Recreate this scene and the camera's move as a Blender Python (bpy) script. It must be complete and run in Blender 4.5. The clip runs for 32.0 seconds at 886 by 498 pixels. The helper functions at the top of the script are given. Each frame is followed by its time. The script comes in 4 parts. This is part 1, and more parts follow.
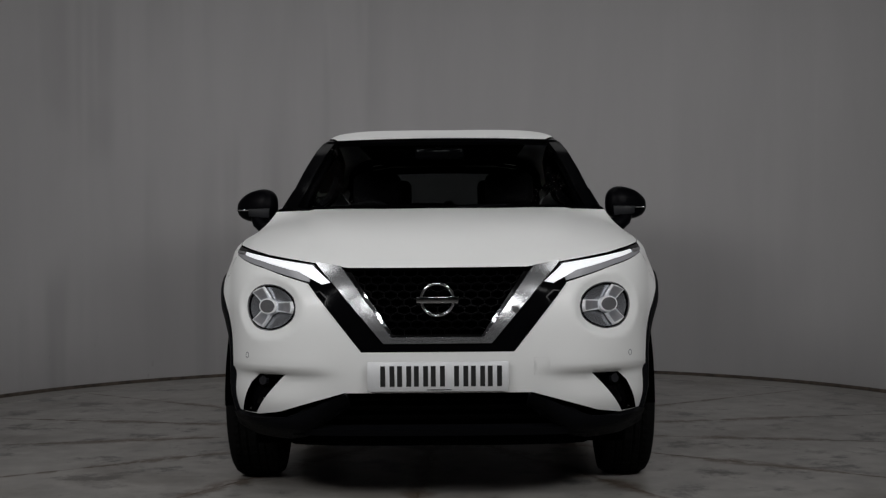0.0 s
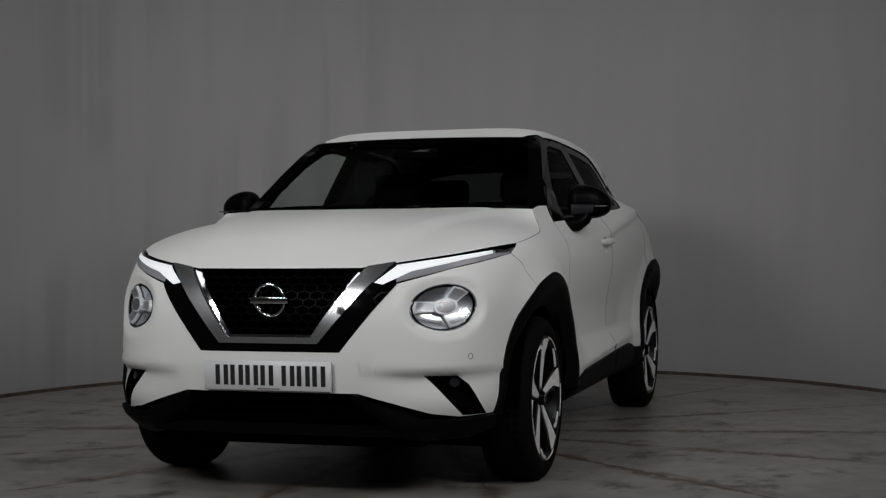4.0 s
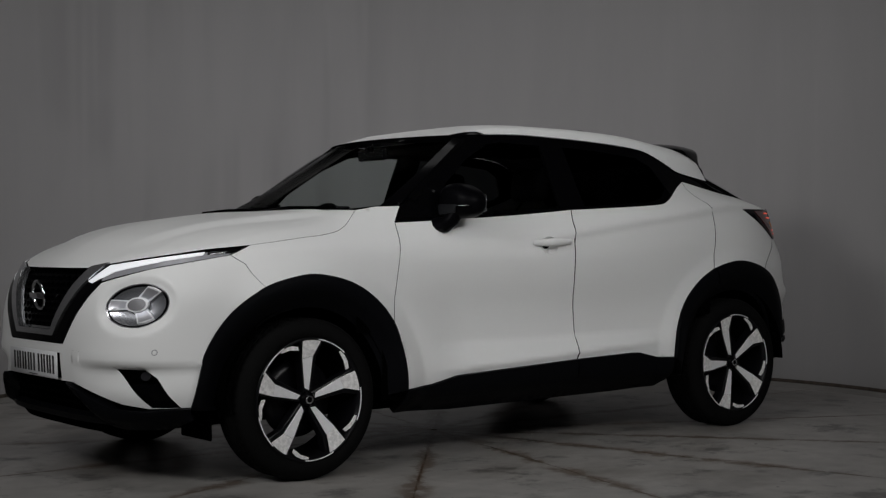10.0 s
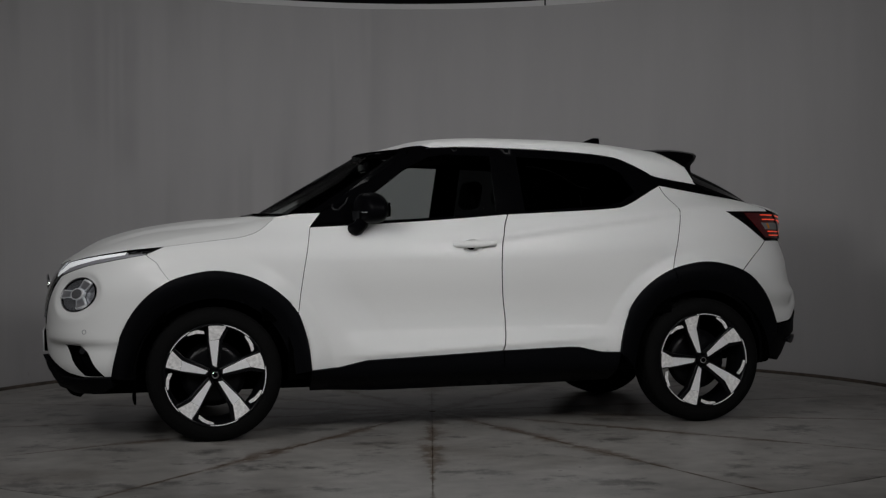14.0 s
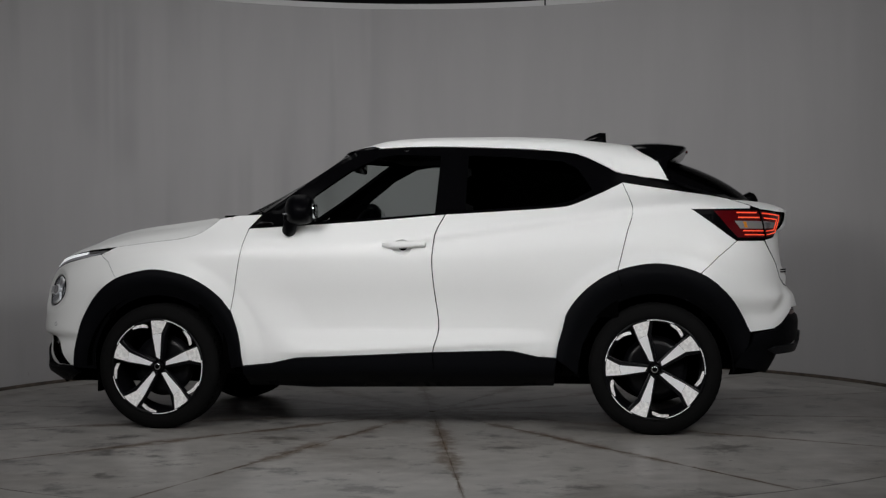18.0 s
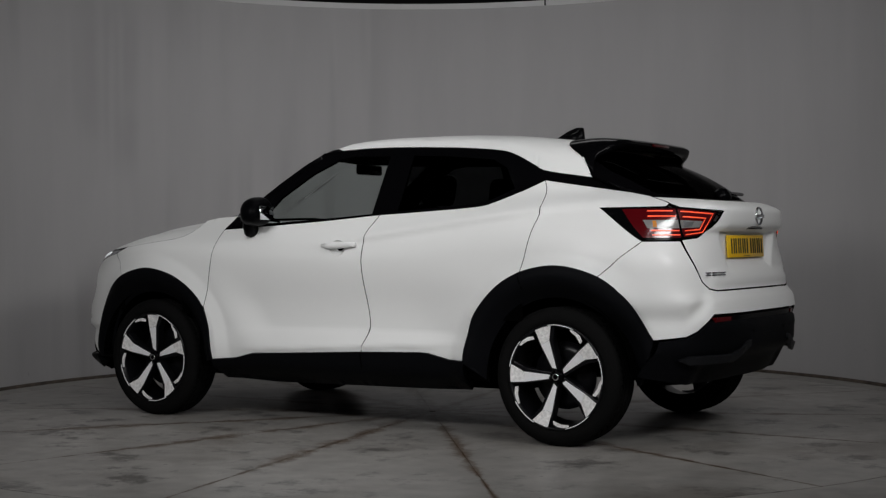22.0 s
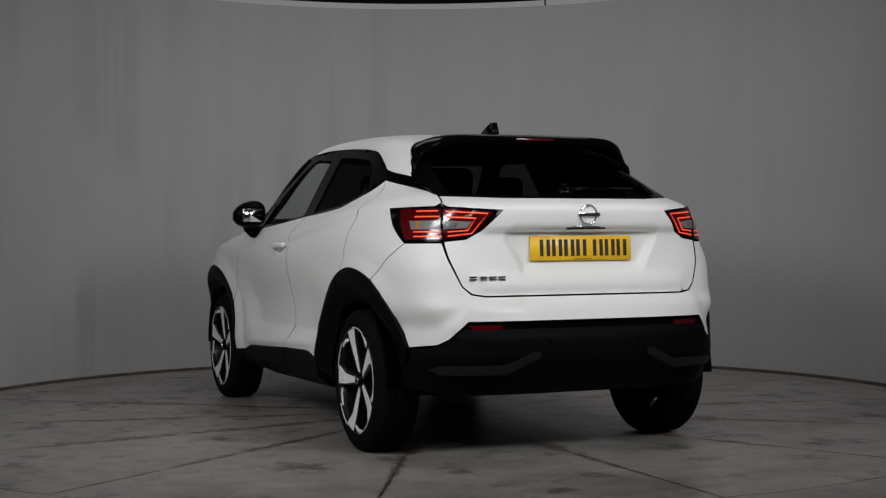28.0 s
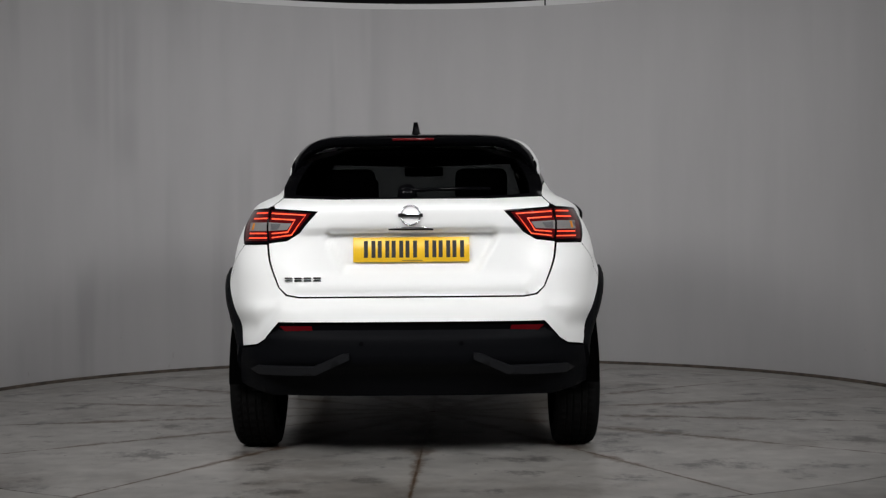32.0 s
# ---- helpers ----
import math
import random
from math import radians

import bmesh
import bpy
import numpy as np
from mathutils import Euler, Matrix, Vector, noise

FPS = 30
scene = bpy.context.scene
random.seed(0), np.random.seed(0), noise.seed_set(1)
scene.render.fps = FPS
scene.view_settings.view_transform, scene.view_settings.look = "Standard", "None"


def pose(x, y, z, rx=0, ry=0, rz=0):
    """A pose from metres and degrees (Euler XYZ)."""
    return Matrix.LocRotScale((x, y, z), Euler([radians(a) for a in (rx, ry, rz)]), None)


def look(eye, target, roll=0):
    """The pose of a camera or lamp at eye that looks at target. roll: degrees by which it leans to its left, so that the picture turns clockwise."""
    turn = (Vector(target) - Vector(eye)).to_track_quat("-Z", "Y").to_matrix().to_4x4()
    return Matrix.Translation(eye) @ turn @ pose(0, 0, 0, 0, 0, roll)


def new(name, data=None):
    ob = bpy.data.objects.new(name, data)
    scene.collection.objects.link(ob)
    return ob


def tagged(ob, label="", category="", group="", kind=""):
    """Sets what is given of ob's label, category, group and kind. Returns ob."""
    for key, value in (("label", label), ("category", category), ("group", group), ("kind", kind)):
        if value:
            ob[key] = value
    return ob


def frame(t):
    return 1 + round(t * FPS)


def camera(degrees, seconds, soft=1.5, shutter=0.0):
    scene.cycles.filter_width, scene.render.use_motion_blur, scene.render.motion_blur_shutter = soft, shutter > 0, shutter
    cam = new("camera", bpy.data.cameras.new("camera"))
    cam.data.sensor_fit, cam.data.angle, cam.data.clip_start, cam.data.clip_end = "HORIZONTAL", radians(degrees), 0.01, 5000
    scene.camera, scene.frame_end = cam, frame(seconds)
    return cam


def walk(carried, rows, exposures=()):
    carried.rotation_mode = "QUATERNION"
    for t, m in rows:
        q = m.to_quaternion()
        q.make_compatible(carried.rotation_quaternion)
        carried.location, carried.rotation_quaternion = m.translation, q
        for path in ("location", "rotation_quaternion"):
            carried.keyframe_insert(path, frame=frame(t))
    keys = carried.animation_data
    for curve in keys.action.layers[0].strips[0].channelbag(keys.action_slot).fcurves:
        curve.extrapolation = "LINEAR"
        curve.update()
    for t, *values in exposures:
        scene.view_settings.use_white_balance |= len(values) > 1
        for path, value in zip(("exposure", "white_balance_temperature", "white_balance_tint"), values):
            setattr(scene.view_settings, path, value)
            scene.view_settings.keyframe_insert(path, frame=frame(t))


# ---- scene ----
from mathutils import geometry

cam = camera(35.158, 32.0, soft=1.3)


def stand(back, down, turn):
    """The camera on its line through the turntable's middle: metres back, downward and sideways turn in degrees."""
    return Matrix.Translation((0, -back, 0.9826)) @ pose(0, 0, 0, 90 + down, 0, turn) @ pose(0, 0, 0, 0, 0, ROLL)


ROLL = -0.464
NEAR, FAR = stand(7.325, -0.275, -0.435), stand(8.193, -0.223, -0.504)
walk(cam, [(0, NEAR), (5, NEAR), (10.3, NEAR), (10.5, NEAR.lerp(FAR, 0.25)), (10.85, NEAR.lerp(FAR, 0.76)), (11.05, FAR), (12, FAR), (20, FAR), (32, FAR)],
     exposures=[(0, -0.1), (1.5, -0.14), (3, -0.28), (6, -0.15), (9, -0.28), (10.3, -0.36), (11, -0.6), (13, -0.64), (14.5, -0.2), (16.5, 0.08), (18, 0.2), (20, 0.18), (22, 0.04), (23, 0.0), (25, -0.04), (28, 0.13), (30, 0.4), (31, 0.54), (32, 0.66)])

# ---- light: soft lamps over and in front of the drum, some only added fills; the room behind stays dim ----
world = bpy.data.worlds.new("room_air")
world.use_nodes = True
world.node_tree.nodes["Background"].inputs[0].default_value = (0.5, 0.5, 0.52, 1)
world.node_tree.nodes["Background"].inputs[1].default_value = 0.005
scene.world = world


def area(name, m, wide, deep, watts, color=(1, 0.995, 1.0)):
    data = bpy.data.lights.new(name, "AREA")
    data.shape, data.size, data.size_y, data.energy, data.color = "RECTANGLE", wide, deep, watts, color
    ob = new(name, data)
    ob.matrix_world = m
    return ob


for x, y, watts in ((-1.7, -2.3, 5.5), (1.7, -2.3, 4.0), (-0.9, 1.3, 2.5), (0.9, 1.3, 2.5)):
    area("ceiling_lamp", pose(x, y, 3.2), 1.0, 1.0, watts)
for x in (-1.5, 0, 1.5):
    area("front_lamp", look((x, -4.4, 3.15), (x * 0.2, 1.0, 1.4)), 0.22, 0.22, 2.2)
# unseen fills, added to brighten the body from left and right
for x, watts in ((-2.5, 15), (2.5, 13.5)):
    lamp = area("side_fill", look((x, -4.6, 2.75), (0, 0, 0.9)), 1.3, 0.8, watts)
    lamp.data.spread = radians(80)
# added frontal fill with no known source, lifts the lower body
front_fill = area("front_fill", look((0, -6.5, 3.05), (0, 0, 0.8)), 1.8, 0.6, 7)
front_fill.data.spread = radians(70)
# invented lamp that brightens the wall's upper middle
area("wall_fill", look((0, -0.4, 3.2), (0, 3.4, 1.9)), 1.4, 0.25, 27)

# ---- materials ----
def material(name, color, rough=0.5, metal=0.0, coat=0.0, glow=0.0, spec=0.5, clear=0.0):
    m = bpy.data.materials.new(name)
    m.use_nodes = True
    b = m.node_tree.nodes["Principled BSDF"]
    b.inputs["Base Color"].default_value = (*color, 1)
    b.inputs["Roughness"].default_value = rough
    b.inputs["Metallic"].default_value = metal
    b.inputs["Coat Weight"].default_value = coat
    b.inputs["Coat Roughness"].default_value = 0.06
    b.inputs["Specular IOR Level"].default_value = spec
    b.inputs["Transmission Weight"].default_value = clear
    if glow:
        b.inputs["Emission Color"].default_value = (*color, 1)
        b.inputs["Emission Strength"].default_value = glow
    return m


def grain(m, scale, amount, bump=0.0, detail=6, stretch=(1, 1, 1), space="Object", second=None):
    """Mottles a material's colour (and relief) with noise at one or two scales."""
    t = m.node_tree
    b = t.nodes["Principled BSDF"]
    co = t.nodes.new("ShaderNodeTexCoord")
    mp = t.nodes.new("ShaderNodeMapping")
    mp.inputs["Scale"].default_value = stretch
    t.links.new(co.outputs[space], mp.inputs[0])
    base = b.inputs["Base Color"].default_value[:]
    n = t.nodes.new("ShaderNodeTexNoise")
    n.inputs["Scale"].default_value, n.inputs["Detail"].default_value = scale, detail
    t.links.new(mp.outputs[0], n.inputs["Vector"])
    value = n.outputs["Fac"]
    if second:
        n2 = t.nodes.new("ShaderNodeTexNoise")
        n2.inputs["Scale"].default_value, n2.inputs["Detail"].default_value = second, 4
        t.links.new(mp.outputs[0], n2.inputs["Vector"])
        add = t.nodes.new("ShaderNodeMath")
        add.operation = "MULTIPLY_ADD"
        add.inputs[1].default_value = 0.5
        half = t.nodes.new("ShaderNodeMath")
        half.operation, half.inputs[1].default_value = "MULTIPLY", 0.5
        t.links.new(n2.outputs["Fac"], half.inputs[0])
        t.links.new(value, add.inputs[0])
        t.links.new(half.outputs[0], add.inputs[2])
        value = add.outputs[0]
    r = t.nodes.new("ShaderNodeMapRange")
    r.inputs["From Min"].default_value, r.inputs["From Max"].default_value = 0.3, 0.7
    r.inputs["To Min"].default_value, r.inputs["To Max"].default_value = 1 - amount, 1 + amount
    t.links.new(value, r.inputs["Value"])
    mix = t.nodes.new("ShaderNodeVectorMath")
    mix.operation = "SCALE"
    mix.inputs[0].default_value = base[:3]
    t.links.new(r.outputs[0], mix.inputs["Scale"])
    t.links.new(mix.outputs[0], b.inputs["Base Color"])
    if bump:
        bp = t.nodes.new("ShaderNodeBump")
        bp.inputs["Strength"].default_value, bp.inputs["Distance"].default_value = bump, 0.002
        t.links.new(value, bp.inputs["Height"])
        t.links.new(bp.outputs[0], b.inputs["Normal"])
    return m


PAINT = material("white_pearl_paint", (0.80, 0.805, 0.795), 0.44, 0, 0.10, spec=0.25)
CLAD = grain(material("textured_black_plastic", (0.0032, 0.0034, 0.0043), 0.5, spec=0.045), 900, 0.2, 0.3)
LIP = grain(material("satin_grey_plastic", (0.010, 0.0105, 0.012), 0.42, spec=0.16), 600, 0.2, 0.2)
GLOSS = material("gloss_black", (0.002, 0.002, 0.0024), 0.12, spec=0.055)
PILLAR = material("gloss_black_trim", (0.002, 0.002, 0.0024), 0.12, spec=0.035)
MESHBLACK = material("grille_black", (0.0015, 0.0015, 0.0018), 0.3, spec=0.02)
MIRRORCASE = material("mirror_black", (0.002, 0.002, 0.0026), 0.35, spec=0.03)
FOG = material("dark_lens", (0.02, 0.02, 0.023), 0.15)
DARK = material("black_inside", (0.001, 0.001, 0.001), 0.9, 0, 0, 0, 0.0)
CHROME = material("chrome", (0.70, 0.71, 0.73), 0.10, 1.0)
SATIN = material("bright_metal", (0.78, 0.79, 0.81), 0.22, 0.95)
BOWL = material("lamp_bowl", (0.50, 0.50, 0.52), 0.22, 0.85)
FACET = material("lamp_facet", (0.50, 0.50, 0.53), 0.3, 0.7)
CLEARLENS = material("clear_lens", (0.20, 0.197, 0.195), 0.2, 0, 0.3)
RUBBER = grain(material("tyre_rubber", (0.006, 0.006, 0.006), 0.8, spec=0.03), 300, 0.3, 0.2)
ALLOY = grain(material("machined_alloy", (0.90, 0.90, 0.91), 0.36, 0.08), 60, 0.04)
SCUFF = grain(material("scuffed_alloy", (0.86, 0.85, 0.84), 0.5, 0.08), 70, 0.20, 0.4)
BLACKALLOY = material("black_alloy", (0.004, 0.004, 0.005), 0.3, spec=0.2)
SEAT = grain(material("dark_cloth", (0.003, 0.003, 0.0034), 0.85, spec=0.05), 200, 0.3, 0.3)
RED = material("red_lens", (0.075, 0.002, 0.004), 0.14, 0, 0.3)
REDLED = material("red_led", (1.0, 0.095, 0.038), 0.3, glow=0.55)
AMBER = material("amber_bulb", (0.55, 0.20, 0.02), 0.25)
WHITELED = material("white_led", (0.95, 0.97, 1.0), 0.3, glow=0.42)
LENSGREY = material("smoked_lens", (0.30, 0.30, 0.32), 0.12, 0, 0.6)
REFLECTOR = material("lamp_reflector", (0.86, 0.87, 0.89), 0.35, 0.15)
PLATEWHITE = grain(material("plate_white", (0.72, 0.73, 0.74), 0.35), 30, 0.04)
PLATEYELLOW = grain(material("plate_yellow", (0.85, 0.52, 0.02), 0.35), 30, 0.04)
INK = material("plate_black", (0.012, 0.012, 0.012), 0.5)


def glass(name, tint, gloss=0.03):
    """A thin pane: mostly see-through, with a mirror share."""
    m = bpy.data.materials.new(name)
    m.use_nodes = True
    t = m.node_tree
    t.nodes.remove(t.nodes["Principled BSDF"])
    out = t.nodes["Material Output"]
    tr = t.nodes.new("ShaderNodeBsdfTransparent")
    tr.inputs[0].default_value = (*tint, 1)
    gl = t.nodes.new("ShaderNodeBsdfGlossy")
    gl.inputs["Roughness"].default_value = gloss
    fr = t.nodes.new("ShaderNodeFresnel")
    fr.inputs[0].default_value = 1.02
    mx = t.nodes.new("ShaderNodeMixShader")
    t.links.new(fr.outputs[0], mx.inputs[0])
    t.links.new(tr.outputs[0], mx.inputs[1])
    t.links.new(gl.outputs[0], mx.inputs[2])
    t.links.new(mx.outputs[0], out.inputs[0])
    return m


GLASS = glass("window_glass", (0.70, 0.73, 0.72))
TINT = glass("privacy_glass", (0.022, 0.023, 0.024))
TAILTINT = glass("tail_privacy_glass", (0.05, 0.052, 0.053))
LAMPGLASS = glass("lamp_glass", (0.9, 0.92, 0.94))


def streaked_wall():
    """Off-white paint with long vertical wash streaks, broad cloudiness and scuffs near the floor."""
    m = grain(material("painted_wall", (0.42, 0.412, 0.414), 0.75, spec=0.2), 0.6, 0.06, 0, 5, (1, 1, 0.15), "Object", 4.5)
    t = m.node_tree
    b = t.nodes["Principled BSDF"]
    co = t.nodes.new("ShaderNodeTexCoord").outputs["Object"]

    def noise(scale, stretch, lo, hi, detail=3):
        mp = t.nodes.new("ShaderNodeMapping")
        mp.inputs["Scale"].default_value = stretch
        t.links.new(co, mp.inputs[0])
        n = t.nodes.new("ShaderNodeTexNoise")
        n.inputs["Scale"].default_value, n.inputs["Detail"].default_value = scale, detail
        t.links.new(mp.outputs[0], n.inputs["Vector"])
        r = t.nodes.new("ShaderNodeMapRange")
        r.interpolation_type = "SMOOTHSTEP"
        r.inputs["From Min"].default_value, r.inputs["From Max"].default_value = lo, hi
        t.links.new(n.outputs["Fac"], r.inputs["Value"])
        return r.outputs[0]

    def times(a, c):
        n = t.nodes.new("ShaderNodeMath")
        n.operation = "MULTIPLY"
        t.links.new(a, n.inputs[0])
        if isinstance(c, float):
            n.inputs[1].default_value = c
        else:
            t.links.new(c, n.inputs[1])
        return n.outputs[0]

    def mix(fac, a, col):
        n = t.nodes.new("ShaderNodeMix")
        n.data_type = "RGBA"
        t.links.new(fac, n.inputs["Factor"])
        t.links.new(a, n.inputs["A"])
        n.inputs["B"].default_value = (*col, 1)
        return n.outputs["Result"]
    sep = t.nodes.new("ShaderNodeSeparateXYZ")
    t.links.new(co, sep.inputs[0])
    low = t.nodes.new("ShaderNodeMapRange")
    low.interpolation_type = "SMOOTHSTEP"
    low.inputs["From Min"].default_value, low.inputs["From Max"].default_value = 0.5, 0.15
    t.links.new(sep.outputs[2], low.inputs["Value"])
    side = t.nodes.new("ShaderNodeMapRange")
    side.interpolation_type = "SMOOTHSTEP"
    side.inputs["From Min"].default_value, side.inputs["From Max"].default_value = 0.1, -0.9
    t.links.new(sep.outputs[0], side.inputs["Value"])
    streak = times(times(noise(3.6, (1, 1, 0.06), 0.47, 0.66, 2), noise(0.8, (1, 1, 0.7), 0.40, 0.6)), side.outputs[0])
    c = mix(times(streak, 0.38), b.inputs["Base Color"].links[0].from_socket, (0.26, 0.253, 0.252))
    pale = times(noise(9.0, (1, 1, 0.05), 0.56, 0.72), noise(0.9, (1, 1.2, 0.6), 0.45, 0.6))
    c = mix(times(pale, 0.12), c, (0.50, 0.495, 0.49))
    scuff = times(noise(13.0, (1, 1, 0.6), 0.68, 0.76, 5), low.outputs[0])
    c = mix(times(scuff, 0.35), c, (0.22, 0.20, 0.18))
    t.links.new(c, b.inputs["Base Color"])
    return m


WALL = streaked_wall()
FLOORMAT = grain(material("painted_concrete", (0.31, 0.298, 0.28), 0.5), 2.0, 0.28, 0.3, 10, (1, 1, 1), "Object", 9.0)


def worn_panels():
    """The turntable's paint: mottled grey, rust-brown dirt that follows the radial seams in ragged runs, dark oily blots and scuffs."""
    m = grain(material("painted_panels", (0.32, 0.308, 0.29), 0.34, spec=0.4), 1.6, 0.30, 0.25, 10, (1, 1, 1), "Object", 7.0)
    t = m.node_tree
    b = t.nodes["Principled BSDF"]
    co = t.nodes.new("ShaderNodeTexCoord").outputs["Object"]

    def math_node(op, a, c=None, d=None):
        n = t.nodes.new("ShaderNodeMath")
        n.operation = op
        for i, v in enumerate((a, c, d)):
            if v is None:
                continue
            if isinstance(v, (int, float)):
                n.inputs[i].default_value = v
            else:
                t.links.new(v, n.inputs[i])
        return n.outputs[0]

    def noise_node(scale, detail, vector, rough=0.6):
        n = t.nodes.new("ShaderNodeTexNoise")
        n.inputs["Scale"].default_value, n.inputs["Detail"].default_value, n.inputs["Roughness"].default_value = scale, detail, rough
        t.links.new(vector, n.inputs["Vector"])
        return n.outputs["Fac"]

    def step(v, lo, hi):
        n = t.nodes.new("ShaderNodeMapRange")
        n.interpolation_type = "SMOOTHSTEP"
        n.inputs["From Min"].default_value, n.inputs["From Max"].default_value = lo, hi
        t.links.new(v, n.inputs["Value"])
        return n.outputs[0]
    sep = t.nodes.new("ShaderNodeSeparateXYZ")
    t.links.new(co, sep.inputs[0])
    x, y = sep.outputs[0], sep.outputs[1]
    r = math_node("SQRT", math_node("ADD", math_node("MULTIPLY", x, x), math_node("MULTIPLY", y, y)))
    turns = math_node("MULTIPLY", math_node("ARCTAN2", y, x), 14 / (2 * math.pi))
    off = math_node("ABSOLUTE", math_node("SUBTRACT", turns, math_node("ROUND", turns)))
    dist = math_node("MULTIPLY", math_node("MULTIPLY", off, 2 * math.pi / 14), r)
    ragged = noise_node(3.0, 6, co, 0.7)
    inner = math_node("SUBTRACT", 1.0, step(r, 1.7, 2.5))
    reach = math_node("MULTIPLY", math_node("MULTIPLY", step(ragged, 0.36, 0.60), 0.11), math_node("ADD", math_node("MULTIPLY", inner, 0.85), 0.15))
    wob = math_node("ADD", dist, math_node("MULTIPLY", math_node("SUBTRACT", noise_node(25, 4, co), 0.5), 0.03))
    stain = math_node("MULTIPLY", math_node("SUBTRACT", 1.0, step(math_node("DIVIDE", wob, math_node("ADD", reach, 0.006)), 0.25, 1.0)), step(noise_node(11, 5, co, 0.7), 0.32, 0.52))
    line = math_node("SUBTRACT", 1.0, step(wob, 0.004, 0.012))
    dirt = math_node("MAXIMUM", math_node("MULTIPLY", stain, 0.75), math_node("MULTIPLY", line, step(noise_node(6, 3, co), 0.36, 0.56)))
    blot = math_node("MULTIPLY", step(noise_node(2.6, 8, co, 0.72), 0.52, 0.64), 0.8)
    fleck = math_node("MULTIPLY", step(noise_node(14, 3, co, 0.5), 0.70, 0.76), 0.8)
    old = b.inputs["Base Color"].links[0].from_socket

    def mix(fac, a, col):
        n = t.nodes.new("ShaderNodeMix")
        n.data_type = "RGBA"
        t.links.new(fac, n.inputs["Factor"])
        t.links.new(a, n.inputs["A"])
        n.inputs["B"].default_value = (*col, 1)
        return n.outputs["Result"]
    c = mix(blot, old, (0.07, 0.066, 0.062))
    c = mix(fleck, c, (0.03, 0.026, 0.022))
    c = mix(math_node("MULTIPLY", step(noise_node(0.9, 6, co, 0.65), 0.48, 0.66), 0.55), c, (0.13, 0.112, 0.092))
    c = mix(dirt, c, (0.080, 0.046, 0.022))
    t.links.new(c, b.inputs["Base Color"])
    return m


PANEL = worn_panels()
SEAM = grain(material("rusty_dirt_seam", (0.07, 0.055, 0.043), 0.8), 20, 0.6, 0.4)
CEIL = grain(material("lip_white", (0.6, 0.6, 0.6), 0.8), 2, 0.05)
DIM = grain(material("dark_room", (0.04, 0.04, 0.042), 0.9, spec=0.1), 2, 0.2)

# ---- building blocks ----
def part(name, bm, mat, parent, label="", smooth=True):
    """Links a bmesh as one mesh object under a thing or a part."""
    me = bpy.data.meshes.new(name)
    for f in bm.faces:
        f.smooth = smooth
    bm.normal_update()
    bm.to_mesh(me)
    bm.free()
    me.materials.append(mat)
    # second slot: white panels' turned-in edges go black, gap shade put into colour
    if mat is PAINT:
        me.materials.append(DARK)
    else:
        me.polygons.foreach_set("material_index", [0] * len(me.polygons))
    ob = new(name, me)
    ob.parent = parent
    return tagged(ob, label)


def split_sharp(bm, degrees=35):
    for e in bm.edges:
        if len(e.link_faces) == 2 and e.calc_face_angle(0) > radians(degrees):
            e.smooth = False
    return bm


def box(x0, x1, y0, y1, z0, z1, bevel=0.0, segments=2):
    bm = bmesh.new()
    bmesh.ops.create_cube(bm, size=1, matrix=Matrix.Translation(((x0 + x1) / 2, (y0 + y1) / 2, (z0 + z1) / 2)) @ Matrix.Diagonal((x1 - x0, y1 - y0, z1 - z0, 1)))
    if bevel:
        bmesh.ops.bevel(bm, geom=bm.edges[:], offset=bevel, segments=segments, affect="EDGES", profile=0.5)
    return bm


def lathe(profile, steps, axis="y", start=0.0, turn=2 * math.pi):
    """Turns (radius, along) points round an axis."""
    bm = bmesh.new()
    rings = []
    full = abs(turn - 2 * math.pi) < 1e-6
    for i in range(steps if full else steps + 1):
        a = start + turn * i / steps
        ring = []
        for r, h in profile:
            c, s = r * math.cos(a), r * math.sin(a)
            ring.append(bm.verts.new((c, h, s) if axis == "y" else (c, s, h)))
        rings.append(ring)
    n = len(rings)
    for i in range(n if full else n - 1):
        a, b = rings[i], rings[(i + 1) % n]
        for j in range(len(profile) - 1):
            try:
                bm.faces.new((a[j], a[j + 1], b[j + 1], b[j]))
            except ValueError:
                pass
    bmesh.ops.remove_doubles(bm, verts=bm.verts[:], dist=1e-6)
    bmesh.ops.recalc_face_normals(bm, faces=bm.faces[:])
    return bm


def prism(outline, depth, place, bevel=0.0):
    """A flat outline given thickness; place(u, v, w) sets its corners in space."""
    bm = bmesh.new()
    lo = [bm.verts.new(place(u, v, 0)) for u, v in outline]
    hi = [bm.verts.new(place(u, v, depth)) for u, v in outline]
    n = len(outline)
    bm.faces.new(lo[::-1])
    top = bm.faces.new(hi)
    for i in range(n):
        bm.faces.new((lo[i], lo[(i + 1) % n], hi[(i + 1) % n], hi[i]))
    bmesh.ops.recalc_face_normals(bm, faces=bm.faces[:])
    if bevel:
        bmesh.ops.bevel(bm, geom=list(top.edges), offset=bevel, segments=2, affect="EDGES", profile=0.5)
    return bm


def tube(points, radius, sides=8):
    bm = bmesh.new()
    rings = []
    pts = [Vector(p) for p in points]
    for i, p in enumerate(pts):
        d = (pts[min(i + 1, len(pts) - 1)] - pts[max(i - 1, 0)]).normalized()
        q = d.to_track_quat("Z", "Y")
        rings.append([bm.verts.new(p + q @ Vector((radius * math.cos(2 * math.pi * k / sides), radius * math.sin(2 * math.pi * k / sides), 0))) for k in range(sides)])
    for a, b in zip(rings, rings[1:]):
        for k in range(sides):
            bm.faces.new((a[k], a[(k + 1) % sides], b[(k + 1) % sides], b[k]))
    bm.faces.new(rings[0][::-1])
    bm.faces.new(rings[-1])
